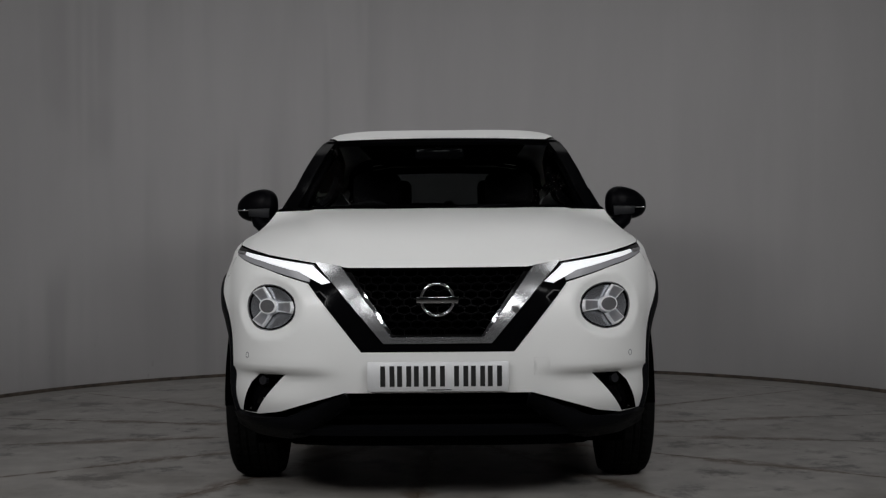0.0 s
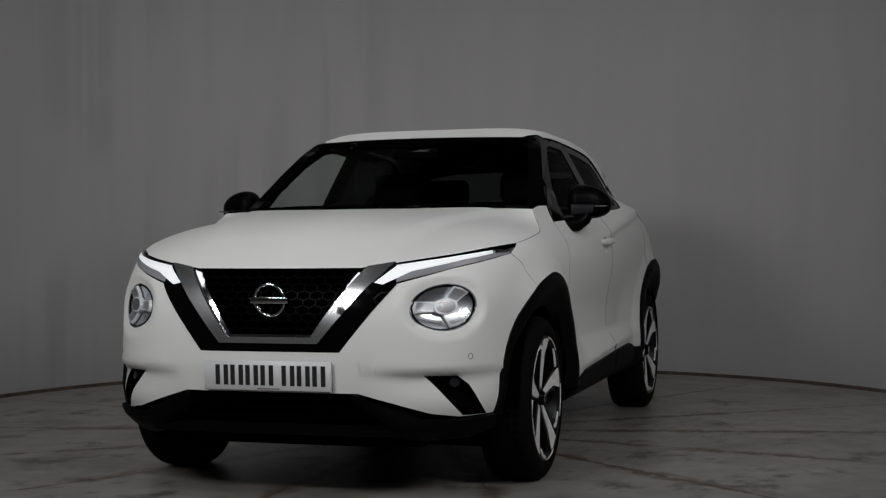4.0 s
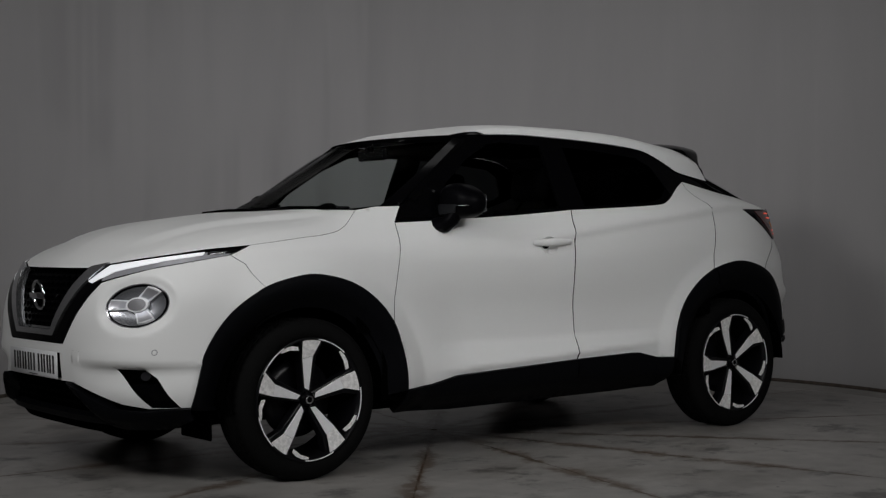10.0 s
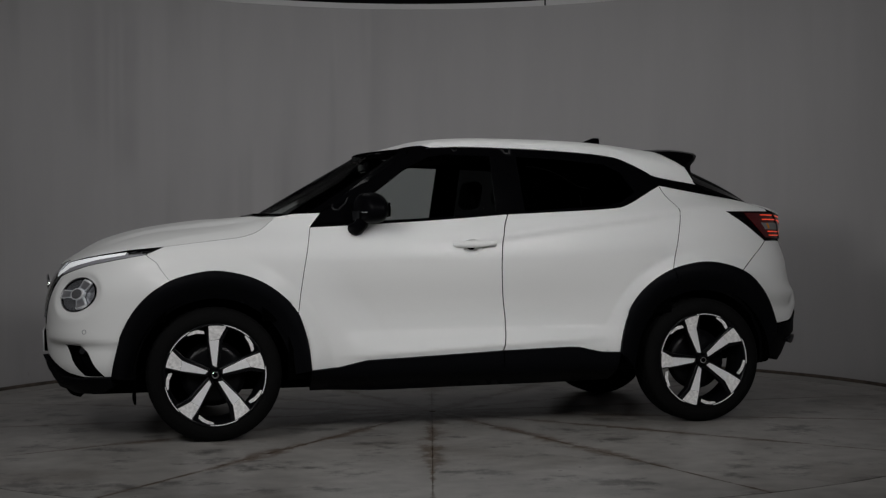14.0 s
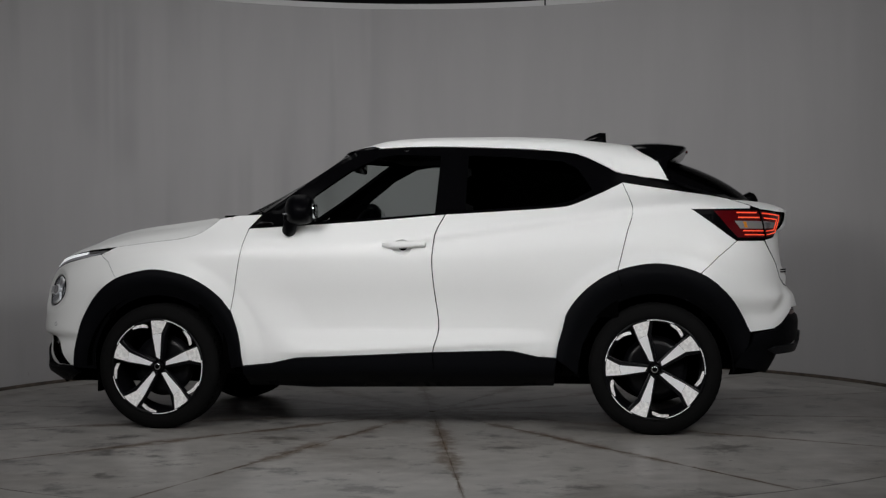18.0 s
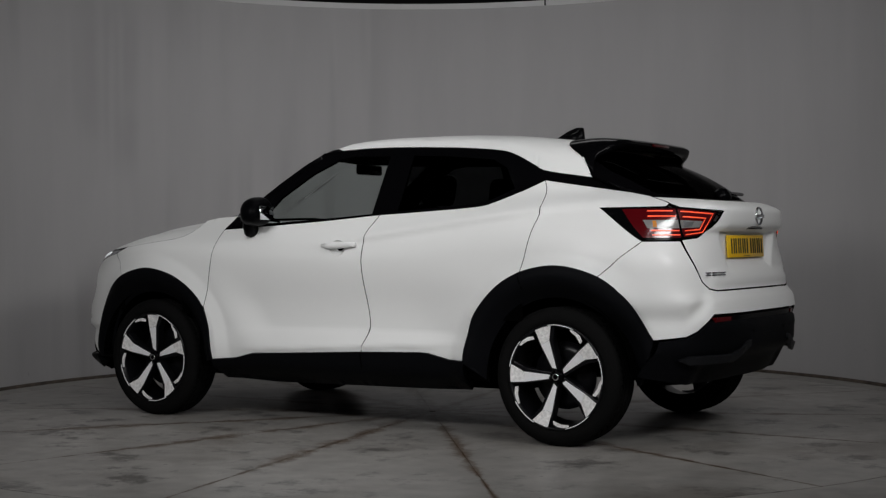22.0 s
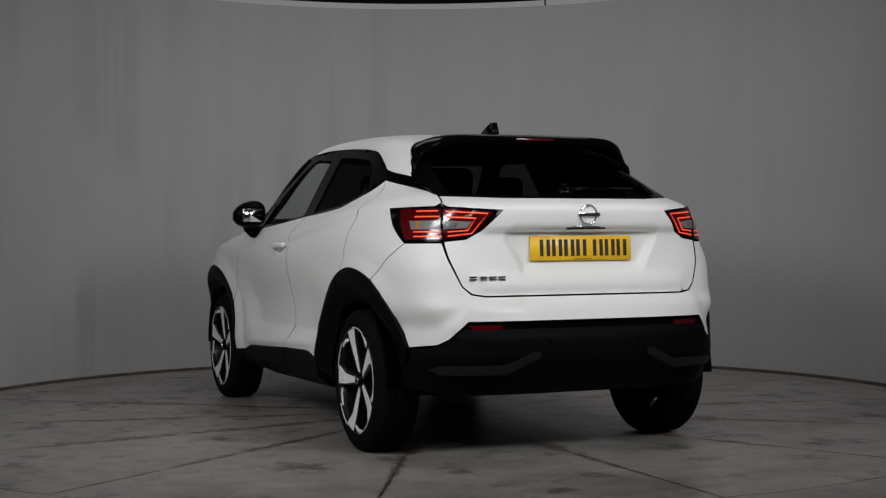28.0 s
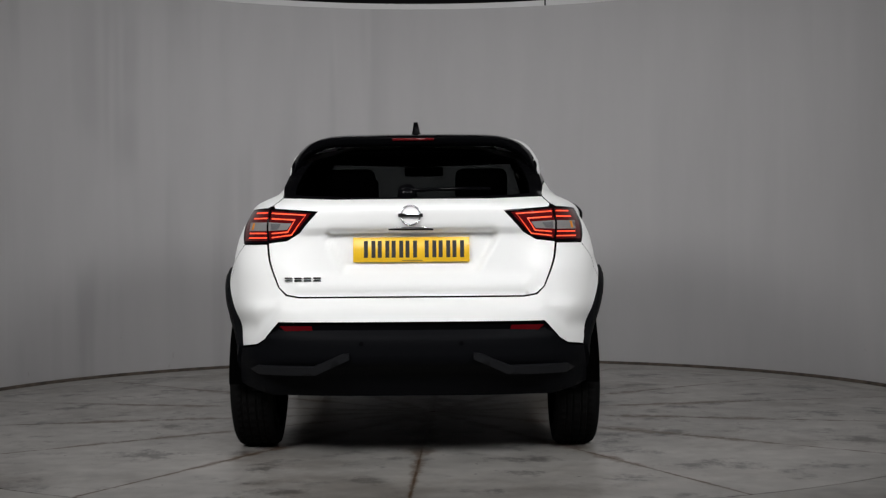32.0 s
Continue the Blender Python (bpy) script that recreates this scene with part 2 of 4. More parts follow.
    bmesh.ops.recalc_face_normals(bm, faces=bm.faces[:])
    return bm


def thing(name, label, category, group="", m=None):
    ob = new(name)
    ob.empty_display_size = 0.1
    if m:
        ob.matrix_world = m
    return tagged(ob, label, category, group)


# ---- the round studio ----
WALL_R, WALL_Y, TABLE_R = 3.15, 0.30, 3.05


def wall_line(r, n=72):
    """Plan of the drum wall: an arc behind the turntable that runs straight back past the camera."""
    pts = []
    for i in range(n + 1):
        a = math.pi + 0.25 - (math.pi + 0.50) * i / n
        pts.append((r * math.cos(a), WALL_Y + r * math.sin(a)))
    return pts


def strip(lines):
    """Quads between equally long lines of points."""
    bm = bmesh.new()
    rows = [[bm.verts.new(p) for p in line] for line in lines]
    for a, b in zip(rows, rows[1:]):
        for i in range(len(a) - 1):
            bm.faces.new((a[i], a[i + 1], b[i + 1], b[i]))
    return bm


def floor_sheet():
    """The room's floor, flush with the turntable and cut out round it."""
    bm = bmesh.new()
    n = 160
    rows = []
    for i in range(n):
        a = 2 * math.pi * i / n
        c, d = math.cos(a), math.sin(a)
        ring = [(TABLE_R + .005, 0), (TABLE_R + .004, -.012), (TABLE_R + .2, -.03)]
        row = [bm.verts.new((r * c, r * d, z)) for r, z in ring]
        far = min(4.0 / max(abs(c), 1e-6), (10.6 if d < 0 else 4.0) / max(abs(d), 1e-6))
        row.insert(0, bm.verts.new((far * c, far * d, 0)))
        rows.append(row)
    for i in range(n):
        a, b = rows[i], rows[(i + 1) % n]
        for j in range(3):
            bm.faces.new((a[j], a[j + 1], b[j + 1], b[j]))
    under = [bm.verts.new((x, y, -.2)) for x, y in ((-4, -10.6), (4, -10.6), (4, 4), (-4, 4))]
    bm.faces.new(under[::-1])
    bmesh.ops.recalc_face_normals(bm, faces=bm.faces[:])
    return split_sharp(bm)


def build_room():
    inner, outer = wall_line(WALL_R), wall_line(WALL_R + 0.12)
    top = 2.93
    bm = strip([[(x, y, 0) for x, y in outer], [(x, y, top) for x, y in outer], [(x, y, top) for x, y in inner], [(x, y, 0) for x, y in inner]])
    bmesh.ops.recalc_face_normals(bm, faces=bm.faces[:])
    tagged(part("wall_north", split_sharp(bm), WALL, None, "curved off-white painted studio wall with faint streaks"), kind="structure")
    line = wall_line(WALL_R - 0.004)
    line2 = wall_line(WALL_R - 0.014)
    bm = strip([[(x, y, 0.022) for x, y in line], [(x, y, 0.020) for x, y in line2], [(x, y, 0.0) for x, y in line2]])
    tagged(part("baseboard", bm, SEAM, None, "thin dirty brown strip along the wall foot"), kind="structure")
    # the white lip on top of the wall and the ceiling above it
    a, b = wall_line(WALL_R - 0.012), wall_line(WALL_R + 0.2)
    bm = strip([[(x, y, top + 0.045) for x, y in b], [(x, y, top + 0.045) for x, y in a], [(x, y, top) for x, y in a], [(x, y, top) for x, y in b]])
    bmesh.ops.recalc_face_normals(bm, faces=bm.faces[:])
    tagged(part("trim", split_sharp(bm), CEIL, None, "white lip along the top of the curved wall"), kind="structure")
    a = math.pi / 2 - .31
    joint = box(-.004, .004, -.016, .02, top + .001, top + .044)
    joint.transform(Matrix.Translation(((WALL_R - .012) * math.cos(a), WALL_Y + (WALL_R - .012) * math.sin(a), 0)) @ pose(0, 0, 0, 0, 0, math.degrees(a) - 90))
    tagged(part("trim_joint", joint, DARK, None, "dark joint in the white lip"), kind="structure")
    tagged(part("ceiling", box(-3.6, 3.6, -10.6, 3.9, 3.25, 3.35), DIM, None, "plain dark studio ceiling"), kind="structure")
    for name, x in (("wall_west", -3.3), ("wall_east", 3.3)):
        tagged(part(name, box(x - 0.1, x + 0.1, -10.6, -0.45, 0, 3.3), WALL, None, "plain painted side wall of the room"), kind="structure")
    tagged(part("wall_south", box(-3.6, 3.6, -10.7, -10.5, 0, 3.3), DIM, None, "plain dark wall behind the camera"), kind="structure")
    tagged(part("floor", floor_sheet(), FLOORMAT, None, "worn grey painted concrete studio floor"), kind="structure")


def build_turntable():
    table = thing("turntable", "large round turntable of grey painted panels with dirty seams", "turntable")
    part("rim", lathe([(TABLE_R + 0.003, -0.011), (TABLE_R + 0.003, -0.006), (TABLE_R - 0.003, -0.006), (TABLE_R - 0.003, -0.011)], 160, "z"), DARK, table, "thin dark gap round the turntable")
    part("base", lathe([(0.0, -0.008), (TABLE_R - 0.003, -0.008), (TABLE_R - 0.003, -0.0115), (0, -0.0115)], 96, "z"), SEAM, table, "rust-brown bed in the seams")
    n = 14
    for k in range(n):
        a0, a1 = 2 * math.pi * k / n, 2 * math.pi * (k + 1) / n
        bm = bmesh.new()
        g = 0.0006
        r1 = TABLE_R - 0.005
        lines = []
        for i in range(13):
            a = a0 + (a1 - a0) * i / 12
            row = []
            for r in (0.02, 0.6, 1.2, 1.8, 2.4, r1):
                f = g / r
                b = min(max(a, a0 + f), a1 - f)
                row.append(bm.verts.new((r * math.cos(b), r * math.sin(b), 0)))
            lines.append(row)
        for p, q in zip(lines, lines[1:]):
            for i in range(len(p) - 1):
                bm.faces.new((p[i], p[i + 1], q[i + 1], q[i]))
        bmesh.ops.recalc_face_normals(bm, faces=bm.faces[:])
        if bm.faces[:][0].normal.z < 0:
            bmesh.ops.reverse_faces(bm, faces=bm.faces[:])
        edges = [e for e in bm.edges if e.is_boundary]
        res = bmesh.ops.extrude_edge_only(bm, edges=edges)
        for v in res["geom"]:
            if isinstance(v, bmesh.types.BMVert):
                v.co.z = -0.0075
        part("panel", bm, PANEL, table, smooth=False)
    return table


# ---- the car's skin ----
def curve(*pts):
    """A smooth monotone curve through (x, y) pairs."""
    xs=np.array([p[0] for p in pts],float);ys=np.array([p[1] for p in pts],float)
    h=np.diff(xs);d=np.diff(ys)/h;m=np.zeros(len(xs));m[0],m[-1]=d[0],d[-1]
    for i in range(1,len(xs)-1):
        m[i]=0 if d[i-1]*d[i]<=0 else 3*(h[i-1]+h[i])/((2*h[i]+h[i-1])/d[i-1]+(h[i]+2*h[i-1])/d[i])
    def f(x):
        x=min(max(x,xs[0]),xs[-1]);i=min(int(np.searchsorted(xs,x,side="right"))-1,len(h)-1);i=max(i,0)
        t=(x-xs[i])/h[i];a=t*t*(3-2*t);b=t*(1-t)**2;c=t*t*(t-1)
        return float(ys[i]*(1-a)+ys[i+1]*a+h[i]*(m[i]*b+m[i+1]*c))
    return f
def bell(v,c,w):
    return math.exp(-((v-c)/w)**2)
def ramp(v,a,b):
    t=min(max((v-a)/(b-a),0),1);return t*t*(3-2*t)
SIDE=curve((.15,.80),(.24,.835),(.32,.862),(.42,.876),(.55,.866),(.68,.862),(.80,.868),(.90,.870),(.98,.858),(1.06,.825),(1.137,.775),(1.3,.69),(1.5,.58),(1.56,.545))
NOSE=curve((.15,2.01),(.25,2.08),(.33,2.11),(.42,2.137),(.55,2.147),(.66,2.142),(.78,2.118),(.86,2.08),(.92,2.03),(1.0,1.90),(1.1,1.7))
TAIL=curve((.15,-1.90),(.26,-1.95),(.36,-2.01),(.48,-2.05),(.60,-2.055),(.70,-2.03),(.80,-1.995),(.92,-1.98),(1.02,-1.985),(1.10,-2.0),(1.145,-2.003),(1.17,-1.97),(1.20,-1.88),(1.3,-1.70),(1.5,-1.35))
FX,FN,RX,RN=1.05,3.3,-1.05,3.7
def width(x,z):
    up=.05*bell(x,-1.0,.45)*ramp(z,.80,1.0)
    w=SIDE(z-up)
    w*=1-(ramp(z,.95,1.1)*.056*x*x if x>0 else ramp(z,1.15,1.27)*.07*x*x)
    w+=.020*bell(x,1.38,.40)*bell(z,.76,.22)+.006*bell(x,-1.44,.40)*bell(z,.80,.24)
    # door: a hollow over a low crease that fades out towards the wheels
    mid=ramp(x,-.85,-.45)*(1-ramp(x,.42,.72))
    edge=.53+(z-.55)*.62
    zb=.412-.05*(min(max(x,-.85),.6)-.5)
    w+=mid*.012*ramp(z,zb-.012,zb)*(1-min(max((z-zb)/(.535-zb),0),1))
    w-=.040*min(max((z-zb)/(.535-zb),0),1)*(1-ramp(z,.56,.92))*ramp(x,-.88,-.50)*(1-ramp(x,edge-.08,edge+.20))
    # pressed lip round each wheel opening
    for cx,k in ((1.318,1-ramp(x,1.55,1.72)),(-1.318,1-ramp(-x,1.55,1.75))):
        r=math.hypot(x-cx,z-.336)
        if r<.6:w+=.024*k*min((.594-r)/.082,1) if r<.594 else 0
    # shoulder line that climbs to the tail lamp
    line=1.0-.122*x if x<.35 else .957
    w+=.020*ramp(z,line-.035,line+.004)*(1-ramp(z,line,line+.075))*ramp(-x,-.25,.35)
    return w
def _ref():
    c=[]
    for i in range(121):
        u=math.pi/2*i/120;c.append((FX+(2.12-FX)*math.cos(u)**(2/FN),.87*math.sin(u)**(2/FN)))
    for i in range(1,60):c.append((FX+(RX-FX)*i/60,.87))
    for i in range(121):
        u=math.pi/2*i/120;c.append((RX+(-2.0-RX)*math.sin(u)**(2/RN),.87*math.cos(u)**(2/RN)))
    return np.array(c)
REF=_ref()
ARC=np.concatenate([[0],np.cumsum(np.linalg.norm(np.diff(REF,axis=0),axis=1))])
def belt(s,z):
    """The body's skin: s metres round from the nose's middle (negative: right side), z up."""
    a=abs(s);xr=float(np.interp(a,ARC,REF[:,0]));yr=float(np.interp(a,ARC,REF[:,1]))
    if xr>FX:x=FX+(xr-FX)*(NOSE(z)-FX)/(2.12-FX)
    elif xr<RX:x=RX+(xr-RX)*(TAIL(z)-RX)/(-2.0-RX)
    else:x=xr
    y=yr/.87*width(x,z)
    # fuller corners low down
    if xr>FX:
        k=((xr-FX)/(2.12-FX)*yr/.87/.69)**3*(1-ramp(z,.72,.95));x+=.036*k;y*=1+.022*k
    elif xr<RX:
        k=((xr-RX)/(-2.0-RX)*yr/.87/.69)**3*(1-ramp(z,.85,1.02))*ramp(z,.52,.72);x-=.04*k;y*=1+.015*k
    return (x,math.copysign(y,s) if s else 0.0,z)
def s_at_x(x,z,side=1):
    lo,hi=0,ARC[-1]
    for _ in range(40):
        m=(lo+hi)/2
        if belt(m,z)[0]>x:lo=m
        else:hi=m
    return side*lo
def s_at_y(y,z,rear=False):
    if rear:lo,hi=float(np.interp(-RX,-REF[:,0],ARC)),ARC[-1]
    else:lo,hi=0.0,float(np.interp(-FX,-REF[:,0],ARC))
    for _ in range(40):
        m=(lo+hi)/2;v=belt(m,z)[1]
        if (v>abs(y))==rear:lo=m
        else:hi=m
    return math.copysign(lo,y)



def path(*pts, n=8):
    """A smooth line through the given points (Catmull-Rom)."""
    out = []
    p = [np.array(q, float) for q in pts]
    p = [2 * p[0] - p[1]] + p + [2 * p[-1] - p[-2]]
    for i in range(1, len(p) - 2):
        a, b, c, d = p[i - 1:i + 3]
        for k in range(n):
            t = k / n
            out.append(tuple(0.5 * (2 * b + (c - a) * t + (2 * a - 5 * b + 4 * c - d) * t * t + (3 * b - a - 3 * c + d) * t ** 3)))
    out.append(tuple(p[-2]))
    return out


def X(x, z):
    return (s_at_x(x, z), z)


def YF(y, z):
    return (s_at_y(y, z), z)


def YR(y, z):
    return (s_at_y(y, z, True), z)


def inside(p, poly):
    x, y = p
    c = False
    for (x0, y0), (x1, y1) in zip(poly, poly[1:] + poly[:1]):
        if (y0 > y) != (y1 > y) and x < (x1 - x0) * (y - y0) / (y1 - y0) + x0:
            c = not c
    return c


def inset(poly, d):
    """Moves an outline inward by d."""
    n = len(poly)
    area2 = sum(poly[i][0] * poly[(i + 1) % n][1] - poly[(i + 1) % n][0] * poly[i][1] for i in range(n))
    sgn = 1 if area2 > 0 else -1
    out = []
    for i in range(n):
        a, b, c = (Vector(poly[i - 1]), Vector(poly[i]), Vector(poly[(i + 1) % n]))
        u, v = (b - a), (c - b)
        if u.length < 1e-9 or v.length < 1e-9:
            out.append(tuple(b))
            continue
        u, v = u.normalized(), v.normalized()
        m = Vector((-u.y - v.y, u.x + v.x))
        if m.length < 1e-6:
            out.append(tuple(b))
            continue
        m.normalize()
        k = max(m.dot(Vector((-u.y, u.x))), 0.35)
        out.append(tuple(b + m * (sgn * d / k)))
    return out


def dense(poly, step):
    out = []
    for a, b in zip(poly, poly[1:] + poly[:1]):
        n = max(1, int(math.dist(a, b) / step))
        for k in range(n):
            out.append((a[0] + (b[0] - a[0]) * k / n, a[1] + (b[1] - a[1]) * k / n))
    return out


def patch(outline, fn, step=0.035, gap=0.002, flange=0.016, lift=0.0, holes=()):
    """A skin panel: an outline in the surface's own two coordinates, filled with a fine net, laid on fn(u, v), with turned-in edges."""
    loops = [dense(inset(outline, gap) if gap else list(outline), step)] + [dense(list(h), step * 0.7) for h in holes]
    pts, edges = [], []
    for loop in loops:
        base = len(pts)
        pts += [Vector(p) for p in loop]
        edges += [(base + i, base + (i + 1) % len(loop)) for i in range(len(loop))]
    us, vs = [p[0] for p in loops[0]], [p[1] for p in loops[0]]
    border = [Vector(p) for p in pts]
    u = min(us) + step * 0.5
    while u < max(us):
        v = min(vs) + step * 0.5
        while v < max(vs):
            q = (u, v)
            if inside(q, loops[0]) and not any(inside(q, h) for h in loops[1:]):
                if min((b[0] - u) ** 2 + (b[1] - v) ** 2 for b in border) > (0.45 * step) ** 2:
                    pts.append(Vector(q))
            v += step
        u += step
    vo, _, fo, _, _, _ = geometry.delaunay_2d_cdt(pts, edges, [], 0, 1e-6)
    bm = bmesh.new()
    e = 1e-4

    def place(q, up):
        p = Vector(fn(q[0], q[1]))
        if not up:
            return p, None
        du = Vector(fn(q[0] + e, q[1])) - Vector(fn(q[0] - e, q[1]))
        dv = Vector(fn(q[0], q[1] + e)) - Vector(fn(q[0], q[1] - e))
        nrm = du.cross(dv)
        return p, nrm.normalized() if nrm.length > 1e-12 else Vector((0, 0, 1))

    made = []
    for q in vo:
        p, nrm = place(q, True)
        made.append((bm.verts.new(p), nrm))
    # which way is out: away from the car's middle
    sign = sum((v.co - Vector((0, 0, 0.75))).dot(n) for v, n in made)
    sign = 1 if sign > 0 else -1
    for v, n in made:
        v.co += n * (sign * lift)
    normals = {v: n * sign for v, n in made}
    for f in fo:
        if len(f) < 3:
            continue
        c = (sum(vo[i][0] for i in f) / len(f), sum(vo[i][1] for i in f) / len(f))
        if inside(c, loops[0]) and not any(inside(c, h) for h in loops[1:]):
            try:
                bm.faces.new([made[i][0] for i in f])
            except ValueError:
                pass
    for v in [v for v in bm.verts if not v.link_faces]:
        bm.verts.remove(v)
    bm.normal_update()
    if sum(f.normal.dot(normals[f.verts[0]]) for f in bm.faces) < 0:
        bmesh.ops.reverse_faces(bm, faces=bm.faces[:])
    if flange:
        rim = [x for x in bm.edges if x.is_boundary]
        res = bmesh.ops.extrude_edge_only(bm, edges=rim)
        near = {}
        for x in rim:
            for v in x.verts:
                near[tuple(round(k, 5) for k in v.co)] = normals.get(v, Vector((0, 0, 1)))
            x.smooth = False
        for v in res["geom"]:
            # edge faces take the black slot that stands for shade in the gaps
            if isinstance(v, bmesh.types.BMFace):
                v.material_index = 1
            if isinstance(v, bmesh.types.BMVert):
                v.co -= near.get(tuple(round(k, 5) for k in v.co), Vector((0, 0, 0))) * flange
    return bm


def coons(front, rear, side, bulge=None):
    """A sheet between a front and a rear line (given for v from 0 to 1, the left half) and a side line, mirrored about the middle."""
    def at(line, t):
        t = min(max(t, 0), 1) * (len(line) - 1)
        i = min(int(t), len(line) - 2)
        return Vector(line[i]).lerp(Vector(line[i + 1]), t - i)

    def fn(u, v):
        a = abs(v)
        c0, c1, d0, d1 = at(front, 0), at(rear, 0), at(front, 1), at(rear, 1)
        middle = c0.lerp(c1, u)
        p = at(front, a).lerp(at(rear, a), u) + (middle.lerp(at(side, u), a) - c0.lerp(c1, u).lerp(d0.lerp(d1, u), a))
        if bulge:
            p = p + Vector(bulge(u, a))
        return (p.x, math.copysign(p.y, v) if v else 0.0, p.z)
    return fn


# shared outlines, left side
ARCH_F = [(1.822, .327), (1.801, .437), (1.756, .584), (1.661, .716), (1.538, .803), (1.385, .846), (1.272, .848), (1.126, .812), (.999, .737), (.904, .633), (.858, .503), (.836, .345)]
ARCH_R = [(-.824, .394), (-.837, .473), (-.888, .619), (-.985, .739), (-1.113, .823), (-1.275, .866), (-1.42, .859), (-1.57, .807), (-1.675, .713), (-1.745, .613), (-1.79, .52)]
DOOR_F = [(.825, 1.073), (.842, .997), (.869, .853), (.902, .636)]
DOOR_R = [(-.238, 1.137), (-.196, 1.039), (-.178, .895), (-.187, .73), (-.206, .547), (-.179, .418)]
BELT_F = [(.825, 1.073), (.645, 1.081), (.153, 1.108), (-.238, 1.137)]
BELT_R = [(-.238, 1.137), (-.442, 1.146), (-.80, 1.165), (-.93, 1.19), (-1.156, 1.296)]
QUARTER = [(-1.156, 1.296), (-1.212, 1.153), (-1.185, 1.03), (-1.137, .835)]
HOOD_GAP = [(1.56, .978), (1.344, 1.004), (1.178, 1.024), (1.083, 1.057), (.998, 1.126)]
SILL_F = [(-.179, .418), (.156, .403), (.553, .386), (.689, .356), (.836, .345)]
SILL_R = [(-.824, .394), (-.724, .397), (-.60, .425), (-.546, .428), (-.179, .418)]
ROOF_LINE = [(.275, 1.494), (-.086, 1.507), (-.56, 1.489), (-.862, 1.462), (-.974, 1.431), (-1.083, 1.377), (-1.157, 1.343), (-1.395, 1.305)]
WHEEL_X, WHEEL_Z = 1.318, 0.336


def on_x(pts):
    return [X(*p) for p in pts]


def flip(pts):
    return [(-a, b) for a, b in pts]


def sided(outline, k):
    return list(outline) if k > 0 else flip(outline)[::-1]


def arc_open(cx, r, a0, a1, n):
    return [(cx + r * math.cos(radians(a0 + (a1 - a0) * i / n)), WHEEL_Z + r * math.sin(radians(a0 + (a1 - a0) * i / n))) for i in range(n + 1)]


def build_body(car):
    # bumper, one white piece round the nose, cut out for lamps and intakes
    drl_low = [YF(.481, .83), YF(.66, .885), X(1.70, .93), X(1.651, .938)]
    half = path(YF(.283, .578), YF(.38, .70), YF(.481, .83), n=4) + drl_low[1:] + on_x([(1.60, .90), (1.535, .806)]) + \
        on_x(path(*[(1.535, .805), (1.661, .716), (1.756, .584), (1.801, .437), (1.822, .335)], n=3)[1:]) + [YF(.689, .331), YF(.60, .347), YF(.35, .425)]
    outline = half + flip(half)[::-1]

    def lamp_ring(r1, r2, k):
        c = YF(LAMP_Y, LAMP_Z)
        return [(k * (c[0] + r1 * math.cos(2 * math.pi * i / 40)), c[1] + r2 * math.sin(2 * math.pi * i / 40)) for i in range(40)]

    fog = [YF(.578, .488), YF(.684, .486), YF(.72, .452), YF(.765, .335), YF(.70, .335)]
    part("front_bumper", patch(outline, nose_skin, 0.017, gap=0.0007, holes=[lamp_ring(LAMP_W, LAMP_H, 1), lamp_ring(LAMP_W, LAMP_H, -1), fog, flip(fog)]), PAINT, car, "white bumper wrapped round the nose")
    for k in (1, -1):
        fender = on_x(path(*HOOD_GAP, n=4)) + on_x([(.90, 1.142), (.764, 1.146)]) + on_x(path(*DOOR_F, n=4)) + \
            on_x(path(*[(.904, .633), (.999, .737), (1.126, .812), (1.272, .848), (1.385, .846), (1.535, .805)], n=3)[1:]) + on_x([(1.60, .90), (1.651, .938)])
        part("front_fender", patch(sided(fender, k), belt, 0.018, gap=0.0009), PAINT, car)
        door = on_x(path(*BELT_F, n=4)) + on_x(path(*DOOR_R, n=4))[1:] + on_x(SILL_F)[1:] + on_x(path(*[(.836, .345), (.858, .503), (.902, .636)], n=4))[1:] + on_x(path(*DOOR_F[::-1], n=4))[1:-1]
        part("front_door", patch(sided(door, k), belt, 0.0135, gap=.0026, holes=[handle_dish(k)]), PAINT, car)
        rear = on_x(path(*BELT_R, n=4)) + on_x(path(*QUARTER, n=4))[1:] + on_x(path(*ARCH_R[:5][::-1], n=3)) + on_x(SILL_R)[1:] + on_x(path(*DOOR_R[::-1], n=4))[1:-1]
        part("rear_door", patch(sided(rear, k), belt, 0.0145, gap=.0026), PAINT, car)
        lamp_out = on_x([(-1.512, 1.148)])
        quarter = on_x([(-1.156, 1.296), (-1.40, 1.256), (-1.60, 1.225)]) + [YR(.60, 1.205), YR(.63, 1.165), YR(.66, 1.15)] + lamp_out + \
            on_x([(-1.62, 1.07), (-1.735, .985), (-1.64, .905), (-1.55, .82)]) + on_x(path(*[(-1.55, .82), (-1.42, .859), (-1.275, .866), (-1.137, .835)], n=3)[1:]) + on_x(path(*QUARTER[::-1], n=4))[1:-1]
        part("rear_quarter", patch(sided(quarter, k), belt, 0.016, gap=0.0014), PAINT, car)
    # rear bumper, white upper piece
    half = [YR(.0, .745), YR(.50, .745), YR(.56, .755), YR(.595, .79), YR(.655, .985)] + on_x([(-1.735, .985), (-1.64, .905), (-1.55, .82)]) + \
        on_x(path(*[(-1.57, .807), (-1.675, .713), (-1.745, .613), (-1.79, .52)], n=3)) + [YR(.70, .535), YR(.66, .56), YR(.59, .638), YR(0, .643)]
    part("rear_bumper", rear_patch(half[1:-1], tail_skin, 0.018), PAINT, car, "white upper half of the rear bumper")
